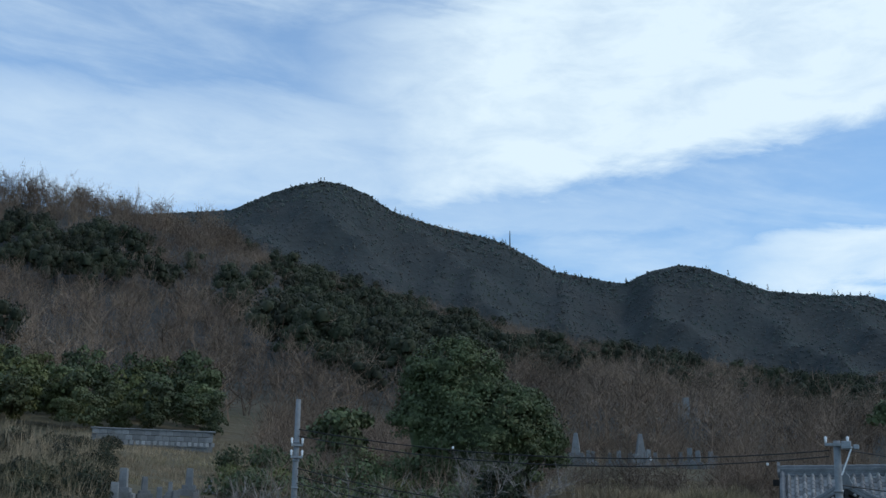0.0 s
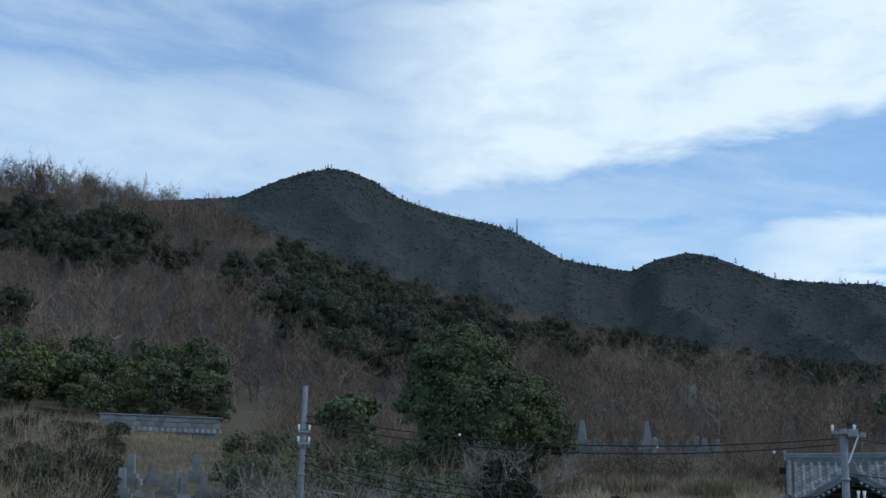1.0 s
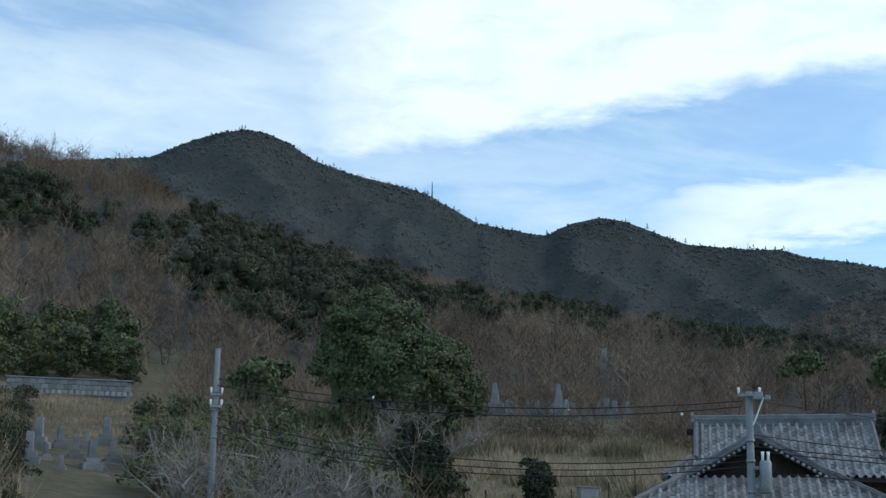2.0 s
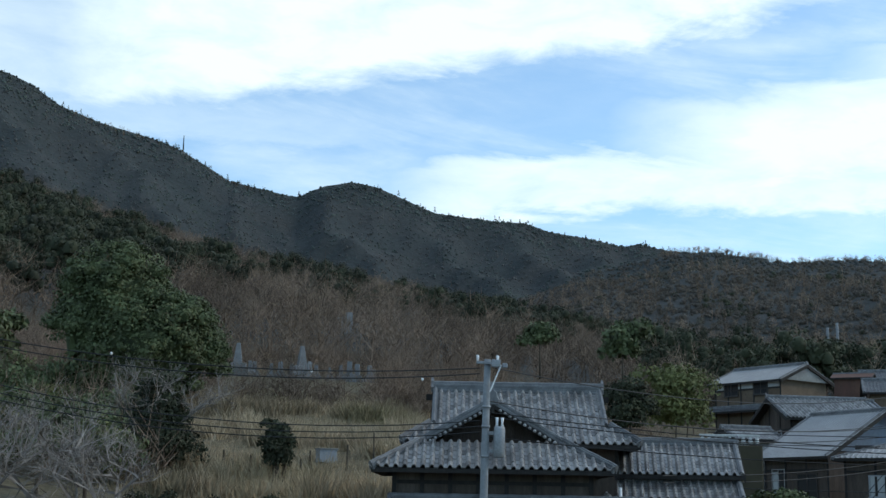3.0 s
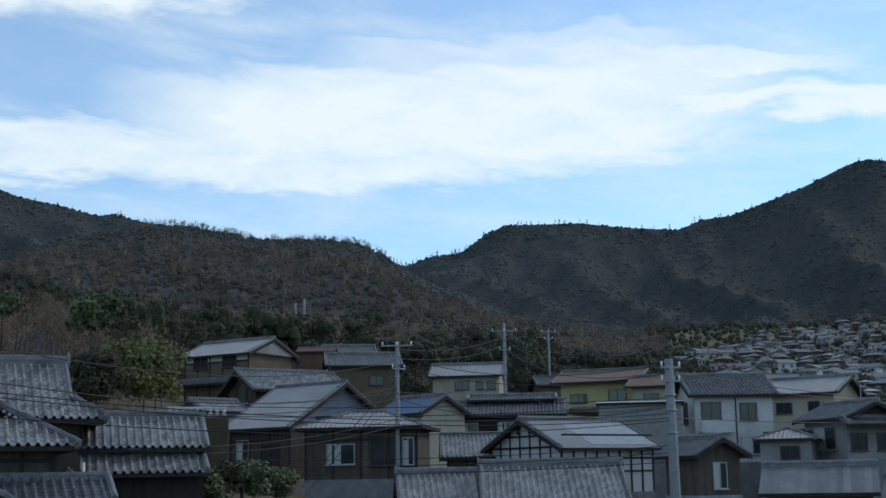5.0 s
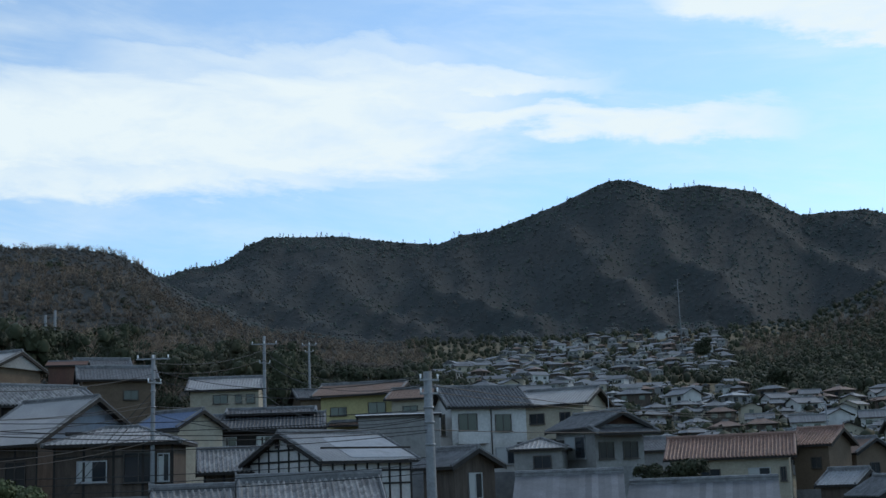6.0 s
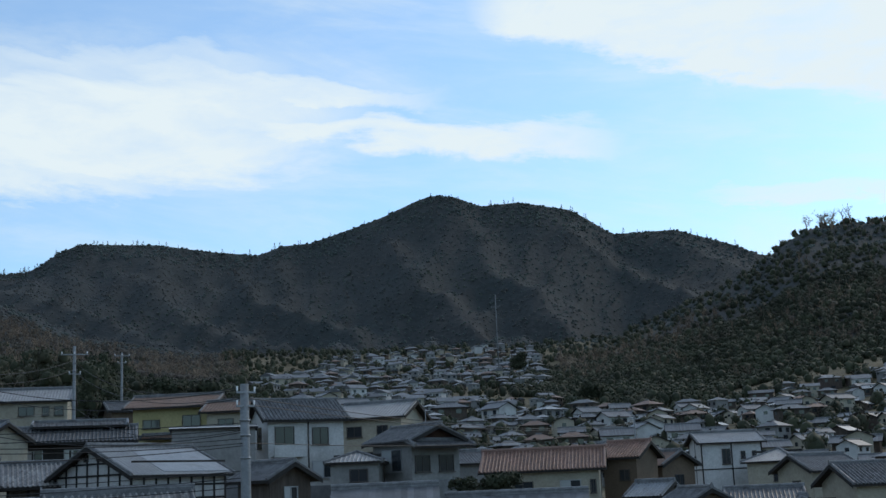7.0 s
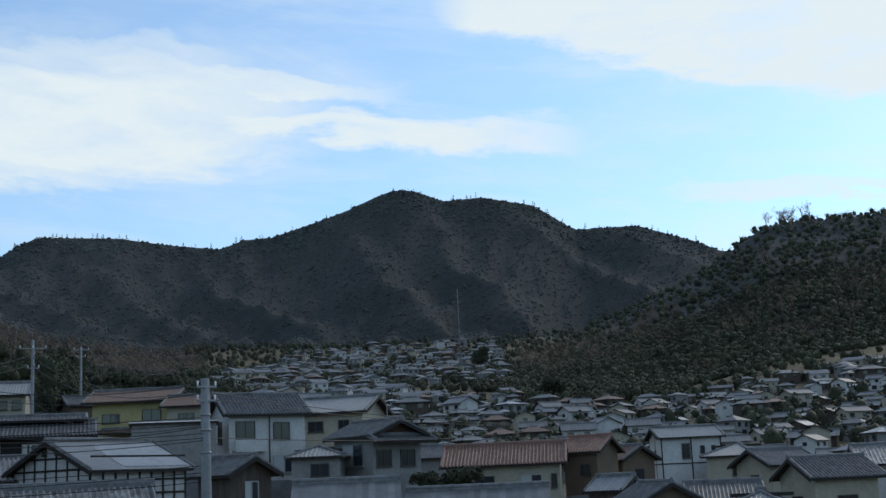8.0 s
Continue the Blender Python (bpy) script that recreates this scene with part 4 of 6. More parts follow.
# closer cover on the slopes behind the village
az, r = patch(rng, 6000, 18, 49, 330, 790)
az, r = az[r > np.interp(az, [18, 49], [430, 420])], r[r > np.interp(az, [18, 49], [430, 420])]
grow("slope_forest", FINE, az, r, "midwood", rng, 0.6, 1.3, "brown scrubby forest behind the village")
# the ragged line of trees along the ridges
az, r = rng.uniform(-12, 76, 3600), rng.uniform(1440, 1500, 3600)
grow("skyline_forest", CROWNS, az, r, "leaf_hazed", rng, 0.8, 1.7, "dark close-grown trees along the mountain ridges")
az = rng.uniform(-12, 76, 420)
r = rng.uniform(1470, 1500, 420)
grow("ridge_trees", CONIF, az, r, "leaf_hazed", rng, 0.5, 1.0, "small dark trees along the mountain skyline")
az = np.concatenate([rng.uniform(25, 36.8, 260), rng.uniform(74.8, 80, 30), rng.uniform(-2, 8, 120)])
r = np.concatenate([rng.uniform(785, 815, 260), rng.uniform(785, 805, 30), rng.uniform(1480, 1500, 120)])
grow("ridge_bare_trees", FARBARE, az, r, "twig", rng, 0.4, 0.8, "leafless trees along the skyline")
az, r = rng.uniform(-23, -9.5, 110), rng.uniform(336, 356, 110)
grow("crest_bare_trees", [bare_tree(90 + s, 8, 3.0, 170, 0.06) for s in range(4)], az, r, "twig", rng, 0.8, 1.5, "tall leafless trees on the crest of the near hill")
# the dark grove between the village and the town
az, r = rng.uniform(43.2, 49.8, 210), rng.uniform(172, 290, 210)
grow("dark_grove", LEAFY, az, r, "leaf_dark", rng, 0.6, 1.0, "dark evergreen grove between the village and the town")
# sunlit young bamboo on a far knoll
az, r = rng.normal(32.2, 1.6, 420), rng.normal(462, 18, 420)
grow("yellow_knoll", FINE, az, r, "leaf_yellow", rng, 0.8, 1.4, "yellow-green bamboo on the knoll behind the village", "bamboo")
az, r = rng.normal(75.6, 0.55, 14), rng.uniform(792, 806, 14)
grow("hilltop_bare_trees", [bare_tree(180 + s, 12, 5.0, 110, 0.15) for s in range(4)], az, r, "twig", rng, 0.8, 1.15, "tall leafless trees on the hilltop above the town")
az, r = patch(rng, 150, -22, 26, 115, 330)
grow("tall_bare_trees", [bare_tree(200 + s, 8.5, 3.2, 120, 0.065) for s in range(5)], az, r, "twig", rng, 0.8, 1.2, "taller leafless trees standing out of the hillside wood")


# ---- houses ----
def pent(parent, L, run, z, pitch, mat="tile", at=Matrix(), detail=2):
    """A lean-to roof: its top edge at z along x, falling towards -y."""
    length = math.hypot(run, run * pitch)
    f = part("lean_to_roof", slab_mesh("lean_to_roof", [(-L / 2, -run, z - run * pitch), (L / 2, -run, z - run * pitch), (L / 2, 0, z), (-L / 2, 0, z)], 0.12, M["timber_black"]), parent, m=at)
    part("tile_field", slope_mesh("tile_field", L, length, M[mat], detail=detail), f, m=pose(-L / 2, -run, z - run * pitch + 0.03) @ pose(0, 0, 0, math.degrees(math.atan(pitch)), 0, 0))
    if detail:
        part("top_course", ridge_mesh("top_course", (-L / 2, -0.1, z + 0.02), (L / 2, -0.1, z + 0.02), M["ridge"], 0.26, 0.2), f)
        for s in (-1, 1):
            part("verge", ridge_mesh("verge", (s * (L / 2 - 0.1), -run, z - run * pitch + 0.04), (s * (L / 2 - 0.1), -0.1, z + 0.03), M["ridge"], 0.22, 0.2), f)
    return f


def old_house():
    """The big tiled house: an upper storey under a hip-and-gable roof, a front wing with its gable to the road, lean-to roofs and a porch."""
    D = 46
    p = bearing(18.0, D, 1.5)
    h = thing("house", pose(p.x, p.y, p.z, 0, 0, -18.0 + 2), "old timber house with weathered grey tiled gables", "house")
    up = pose(0.6, 3.0, -0.13)
    body(h, 7.0, 5.0, 0, 6.25, 0.0, "timber", at=up)
    roof(h, 7.0, 5.0, 6.3, 0.64, "irimoya", "tile", 0.78, 2, 0.31, at=up, rh=0.36, single=(-1, ))
    posts(h, 7.0, 5.0, 4.6, 6.2, 0.95, sides=("front", "right"), at=up, rails=(5.0, 6.0))
    fr = pose(-0.5, -1.6, 0, 0, 0, -90)
    body(h, 5.0, 6.4, 0, 4.95, 0.0, "timber", at=fr)
    posts(h, 5.0, 6.4, 2.2, 4.85, 0.95, sides=("right", ), at=fr, rails=(4.2, ))
    roof(h, 5.0, 6.4, 5.03, 0.566, "irimoya", "tile", 0.72, 2, 0.42, at=fr, rh=0.32, single=(2, ))
    # dark tile: wet dirt on the lower roof, and shade put into its colour
    pent(h, 8.4, 1.7, 3.62, 0.42, "tile_dark", at=pose(0.3, -4.1, 0))
    body(h, 7.4, 1.0, 0, 3.1, 0, "timber_black", at=pose(0.3, -4.5, 0))
    po = pose(0.6, -6.0, 0.05, 0, 0, -90)
    body(h, 1.6, 1.9, 0, 2.75, 0.55, "timber", at=po)
    roof(h, 1.6, 1.9, 2.8, 0.55, "gable", "tile", 0.45, 2, at=po, rh=0.24)
    for u in (-2.6, 2.6):
        window(h, pose(0.3, -4.5, 0) @ front(7.4, 1.0, u, 1.0), 1.6, 1.5, True)
    # the row of round end tiles down both sides of the front gable
    cap = tube_mesh("end_tile", [(0, 0, 0), (0, -0.16, -0.02)], [0.055, 0.05], M["stone"], 8)
    for s in (-1, 1):
        for i in range(15):
            x = s * (0.25 + i * 0.165)
            part("end_tile", cap, h, m=pose(-0.5 + x, -1.6 - 3.22 + 1.42, 6.74 - 0.566 * abs(x)))
    part("soil_pipe", tube_mesh("soil_pipe", [(4.2, 0.3, 0), (4.2, 0.3, 4.2)], 0.06, M["porcelain"]), h)
    return h


def side_wing():
    D = 50
    p = bearing(25.15, D, 1.4)
    h = thing("house", pose(p.x, p.y, p.z, 0, 0, -25.15 + 3), "low tiled wing with dark boarded walls beside the old house", "house")
    body(h, 4.3, 3.2, 0, 5.05, 0.0, "timber")
    roof(h, 4.3, 3.2, 5.1, 0.55, "gable", "tile", 0.55, 2, rh=0.26)
    posts(h, 4.3, 3.2, 4.0, 5.0, 1.05, rails=(4.5, ))
    window(h, front(4.3, 3.2, 0.2, 4.25), 1.5, 0.55, True)
    pent(h, 5.0, 1.6, 4.55, 0.42, at=pose(0.1, -1.6, 0))
    body(h, 4.6, 0.8, 0, 3.8, 0, "timber_black", at=pose(0.1, -2.2, 0))
    return h


def home(az, D, el, L, W, wall, pitch, turn, kind, tile, walls, label, wins=(), over=0.5, detail=1, frame=None, rh=0.26, down=5.0, group="", storey=None, trim="ridge"):
    """A house whose ridge is seen el degrees up. wins: (side, along, height, width, height of the window, dark frame). frame: (post step, sides, rails)."""
    H = wall + W / 2 * pitch + 0.1 + rh
    h = thing("house", stand(az, D, el, H, turn), label, "house", group)
    body(h, L, W, 0, wall, pitch if kind == "gable" else 0.0, walls, down=down)
    roof(h, L, W, wall + 0.1, pitch, kind, tile, over, detail, rh=rh, trim=trim)
    for side, u, z, w, hh, dark in wins:
        window(h, front(L, W, u, z, side), w, hh, dark, curtain=not dark)
    if frame:
        step, sides, rails = frame
        for s in sides:
            posts(h, L, W, 0, wall, step, sides=(s, ), rails=rails, gable=pitch if s in ("left", "right") and kind == "gable" else 0.0)
    if storey:
        part("string_course", boxes_mesh("string_course", [(-L / 2 - 0.03, -W / 2 - 0.05, storey, L / 2 + 0.03, -W / 2, storey + 0.15)], M["greywall"]), h)
    return h


W2 = [("front", -1.8, 3.6, 1.6, 1.1, True), ("front", 1.5, 3.6, 1.6, 1.1, True), ("front", -1.2, 0.9, 1.8, 1.8, True), ("front", 1.8, 1.0, 1.2, 1.0, False)]
old_house()
side_wing()
h = home(29.7, 115, 6.2, 7.2, 6.0, 4.8, 0.42, -40, "gable", "slate", "mud", "two-storey mud-walled house with pale grey roof", W2[:2], 0.5, 1, (1.5, ("front", ), (4.1, 2.4)))
part("gable_plaster", slab_mesh("gable_plaster", [(3.98, -2.9, 4.75), (3.98, 2.9, 4.75), (3.98, 0, 5.95)], 0.001, M["plaster"]), h)
part("plaster_band", boxes_mesh("plaster_band", [(-3.5, -3.02, 4.2, 3.5, -3.0, 4.7)], M["plaster"]), h)
pent(h, 8.2, 1.2, 2.6, 0.35, "tile_dark", at=pose(0, -3.0, 0), detail=1)
home(31.6, 94, 4.85, 6.2, 5.6, 4.8, 0.45, 24, "gable", "tile", "timber", "timber house with grey tiled gable roof", [("left", 0.4, 3.0, 1.6, 0.9, False), ("front", -1.6, 3.1, 1.4, 0.8, False)], 0.6, 2, (1.8, ("front", "left"), (3.9, )))
home(32.9, 98, 4.75, 3.2, 3.6, 4.6, 0.45, 24, "gable", "slate", "timber", "small grey-roofed annex with plain timber walls", (), 0.4, 1)
h = home(32.9, 86, 4.25, 5.6, 9.0, 3.6, 0.58, -46, "gable", "slate", "timber", "broad old house with smooth grey slate roof", [("front", -1.6, 0.8, 1.2, 1.9, False), ("front", 1.0, 0.8, 1.8, 1.6, True)], 0.6, 1, (1.7, ("front", ), (2.6, )), 0.22)
part("gable_cladding", slab_mesh("gable_cladding", [(2.83, -4.3, 3.75), (2.83, 4.3, 3.75), (2.83, 0, 6.15)], 0.001, M["bluewall"]), h, "pale blue-grey sheet cladding")
h = home(35.5, 77, 3.0, 6.6, 4.6, 3.2, 0.34, -12, "hip", "slate", "timber", "low hipped grey-roofed house with boarded walls", [("front", -1.2, 1.0, 1.7, 1.2, False), ("front", 1.4, 0.9, 1.7, 1.7, True), ("front", 2.8, 0.9, 0.7, 1.6, False)], 0.6, 1, (1.6, ("front", ), (2.4, )), 0.16)
home(35.2, 126, 5.6, 6.4, 5.4, 5.2, 0.42, 4, "gable", "tile_dark", "mud", "brown-walled house with dark tiled roof", [("front", 1.2, 3.2, 1.4, 0.9, True)], 0.6, 1)
home(34.6, 140, 5.95, 5.0, 4.4, 4.6, 0.4, 6, "gable", "tile_dark", "timber", "dark boarded shed with low grey roof", (), 0.5, 1)
home(33.2, 132, 5.85, 3.4, 3.2, 3.6, 0.3, -8, "gable", "rust", "rust", "rusty sheet-iron hut beside the houses", (), 0.3, 0, rh=0.1)
home(40.0, 132, 5.05, 6.8, 5.4, 4.4, 0.42, -6, "gable", "slate", "cream", "cream house with grey roof and upper windows", [("front", -0.4, 2.9, 1.5, 0.9, True), ("front", 1.4, 2.9, 0.7, 0.9, True), ("front", 2.6, 2.9, 0.9, 0.9, True)], 0.5, 1)
home(37.9, 97, 3.65, 4.6, 4.4, 4.2, 0.5, -48, "gable", "tile_blue", "cream", "cream-walled storehouse with blue tiled roof", (), 0.4, 1)
h = home(41.6, 102, 3.4, 8.0, 5.2, 4.6, 0.34, -3, "gable", "tile_dark", "timber_black", "dark two-storey house with deep eaves and glazed gallery", [("front", -2.6, 2.6, 1.3, 1.3, False), ("front", 0.2, 2.5, 1.3, 1.4, False), ("front", 2.4, 2.5, 1.8, 1.4, True)], 0.9, 2, (1.3, ("front", ), (2.3, 4.2)))
pent(h, 7.2, 1.6, 5.2, 0.25, "tile_dark", at=pose(0.6, 0.5, 0.9), detail=1)
h = home(44.5, 82, 2.55, 7.4, 7.0, 2.9, 0.46, 40, "gable", "slate", "plaster", "half-timbered storehouse with white plaster gable and slate roof", (), 0.5, 1, (0.95, ("left", "front"), (1.4, 2.2, 2.9, 3.6)))
part("roof_sheet", slab_mesh("roof_sheet", [(-1.4, -3.7, 3.02), (3.9, -3.7, 3.02), (3.9, -0.5, 4.47), (-1.4, -0.5, 4.47)], 0.05, M["metal"]), h, "pale weathered metal roof sheet")
for zz in (0.55, 0.8):
    window(h, front(7.4, 7.0, -0.6 if zz < 0.7 else 0.6, 3.75, "left"), 0.4, 0.35, True, panes=1, sill=False)
home(40.2, 85, 1.95, 3.6, 5.0, 2.2, 0.48, 2, "gable", "tile", "timber", "low outbuilding with grey tiled roof", (), 0.5, 2, (1.2, ("front", ), ()))
home(43.55, 62, 0.72, 6.3, 6.4, 3.2, 0.46, 4, "gable", "tile", "timber", "low house under a rough grey tiled roof", [("right", 0, 1.2, 1.4, 1.2, True)], 0.3, 2, rh=0.4)
home(38.55, 63.5, 0.40, 3.8, 5.6, 3.0, 0.46, 4, "gable", "tile", "timber", "tiled side roof adjoining the low house", (), 0.2, 2, rh=0.36)
h = home(46.1, 122, 4.65, 7.0, 6.0, 5.2, 0.32, -14, "gable", "tile_brown", "yellow", "yellow stuccoed house with low brown roof", [("front", -1.8, 3.2, 1.6, 0.8, True), ("front", 1.9, 3.2, 1.7, 1.1, True), ("right", 0, 3.2, 1.4, 1.0, True), ("front", 2.2, 0.8, 1.8, 1.4, True)], 0.8, 1)
pent(h, 4.0, 1.3, 2.6, 0.3, "tile_brown", at=pose(-0.6, -3.0, 0), detail=1)
home(48.4, 117, 4.35, 3.4, 5.2, 4.6, 0.32, -12, "gable", "tile_brown", "cream", "cream side wing with shallow brown roof", [("front", 0, 2.9, 1.4, 1.0, True)], 0.6, 1)
h = home(51.2, 100, 4.3, 5.9, 5.6, 5.2, 0.5, 16, "gable", "tile_dark", "plaster", "white two-storey house with grey tiled roof", [("front", -1.7, 3.1, 1.5, 1.5, True), ("front", 1.1, 3.2, 1.3, 1.3, True), ("front", 1.3, 0.7, 1.8, 1.3, False), ("left", 0.3, 3.1, 1.1, 1.6, True), ("front", -2.0, 0.5, 1.2, 1.9, True)], 0.5, 2, None, 0.24)
part("balcony", boxes_mesh("balcony", [(-2.75, -3.8, 2.3, -0.3, -2.8, 2.4), (-2.75, -3.8, 2.4, -0.3, -3.72, 3.2)], M["plaster"]), h)
part("corner_pipe", tube_mesh("corner_pipe", [(0.15, -2.87, 0), (0.15, -2.87, 5.0)], 0.05, M["frame_dark"]), h)
home(55.0, 112, 4.05, 5.8, 5.4, 5.0, 0.42, -22, "gable", "slate", "cream", "cream two-storey house with grey gabled roof", [("front", -1.4, 3.3, 1.4, 0.9, True), ("front", 1.2, 3.4, 1.0, 0.8, True), ("right", 0, 3.3, 1.7, 0.9, True), ("front", 0, 0.8, 1.8, 1.2, True)], 0.6, 1)
h = home(56.5, 94, 2.95, 5.0, 4.2, 3.0, 0.42, -55, "gable", "tile_dark", "greywall", "house with dark red boarded gable and grey tiles", [("front", 0, 0.8, 2.6, 1.6, False)], 0.6, 2)
part("gable_panel", slab_mesh("gable_panel", [(2.56, -2.05, 3.0), (2.56, 2.05, 3.0), (2.56, 0, 3.84)], 0.02, M["rust"]), h, "dark red boarded gable")
for u in (-1.2, 0.9):
    window(h, front(5.0, 4.2, u, 0.7, "right"), 1.3, 1.2, True)
pent(h, 5.4, 1.3, 2.9, 0.35, "tile_dark", at=pose(2.5, 0, 0, 0, 0, 90), detail=1)
home(53.9, 92, 1.95, 3.4, 3.4, 2.4, 0.34, -8, "hip", "slate", "greywall", "small grey outhouse with hipped roof", [("front", 0.3, 1.0, 1.3, 0.9, True)], 0.4, 1)
home(50.2, 76, 1.65, 3.0, 3.0, 2.5, 0.5, -52, "gable", "tile_dark", "timber", "small wooden shed with steep dark gable", [("right", 0, 0.5, 1.0, 1.5, False)], 0.5, 1)
home(55.1, 60, 0.42, 4.4, 5.0, 2.8, 0.42, -2, "gable", "tile_dark", "timber", "long low house under a smooth grey roof", (), 0.3, 0, rh=0.22)
home(60.9, 61, -0.12, 6.2, 5.0, 2.6, 0.42, -3, "gable", "tile_dark", "timber", "long low house under a smooth grey roof", (), 0.3, 0, rh=0.22)
h = home(62.2, 106, 1.68, 9.0, 5.6, 3.6, 0.48, -4, "gable", "tile_red", "cream", "cream house with red tiled roof", [("front", -1.6, 1.6, 1.7, 1.0, True), ("front", 2.2, 1.6, 1.7, 1.0, False), ("front", 4.0, 1.5, 0.5, 1.1, True)], 0.6, 2, None, 0.3, trim="tile_red")
home(66.0, 110, 1.85, 3.0, 4.4, 3.8, 0.48, -24, "gable", "tile_red", "mud", "brown-walled wing with red tiled roof", [("front", 0.4, 1.8, 0.9, 0.9, True)], 0.5, 2, None, 0.26, trim="tile_red")
home(67.3, 116, 1.35, 4.0, 4.4, 3.4, 0.45, -40, "gable", "tile_brown", "mud", "brown house with faded red-brown roof", [("right", 0, 1.5, 1.2, 1.0, True)], 0.5, 1)
home(67.0, 92, 0.1, 2.6, 3.2, 2.6, 0.5, -30, "gable", "metal", "timber", "shed with ribbed pale metal roof", (), 0.3, 1)
home(68.7, 84, -0.25, 3.4, 3.6, 2.4, 0.5, -60, "gable", "tile_dark", "mud", "mud-walled hut with dark tiled gable", (), 0.4, 2)
home(70.1, 142, 2.05, 6.4, 5.8, 5.2, 0.34, 14, "gable", "slate", "plaster", "white house with dark timber framing and grey roof", [("front", -0.6, 2.9, 0.9, 1.6, True), ("front", 1.2, 3.4, 0.5, 0.8, True), ("front", 2.4, 3.4, 0.5, 0.8, True), ("front", 2.4, 0.6, 1.0, 0.8, True), ("left", 0, 3.0, 0.6, 0.9, True)], 0.5, 1, (3.2, ("front", "left"), (2.4, )))
home(72.4, 136, 1.25, 5.0, 5.0, 3.4, 0.42, -24, "hip", "slate", "cream", "cream house with grey hipped roof", [("front", 1, 1.3, 1.4, 1.0, True)], 0.5, 1)
home(73.9, 118, 0.92, 4.6, 5.4, 3.6, 0.42, 34, "gable", "tile_dark", "cream", "beige house with dark gable roof", [("front", 1.0, 1.2, 1.4, 1.2, True), ("left", 0.2, 1.8, 1.2, 0.9, True)], 0.6, 1)
home(76.0, 100, 0.5, 5.0, 5.4, 3.4, 0.45, 28, "gable", "tile_dark", "cream", "beige bungalow with grey tiled roof", [("left", 0, 1.0, 1.6, 1.0, True), ("front", 0, 1.0, 1.6, 1.0, True)], 0.6, 2)
home(78.6, 108, 0.9, 5.0, 5.4, 3.6, 0.45, 10, "gable", "tile", "plaster", "white house with grey tiled roof", [("front", 0, 1.0, 1.6, 1.0, True)], 0.6, 1)
home(71.6, 96, -0.35, 5.0, 4.6, 2.6, 0.42, 3, "gable", "tile_dark", "timber", "low dark-roofed shed among the houses", (), 0.4, 1)
home(73.2, 84, -0.75, 4.0, 4.6, 2.6, 0.42, -8, "hip", "slate", "greywall", "low shed with pale grey roof", (), 0.4, 1)
home(58.6, 122, 1.75, 4.6, 4.6, 3.2, 0.42, 20, "gable", "tile_dark", "greywall", "grey house with dark roof behind hedges", (), 0.5, 1)
home(28.6, 88, 3.6, 3.0, 3.0, 2.2, 0.4, 30, "gable", "tile", "plaster", "white-walled shrine shed with grey tiles", (), 0.4, 1)
home(47.6, 96, 3.2, 6.0, 3.0, 3.6, 0.1, 0, "gable", "slate", "greywall", "grey rendered block with flat roof", (), 0.2, 0, rh=0.06)
home(44.0, 148, 4.4, 5.0, 4.6, 4.4, 0.4, 12, "gable", "tile_dark", "mud", "brown house with dark roof below the wood", (), 0.5, 1)


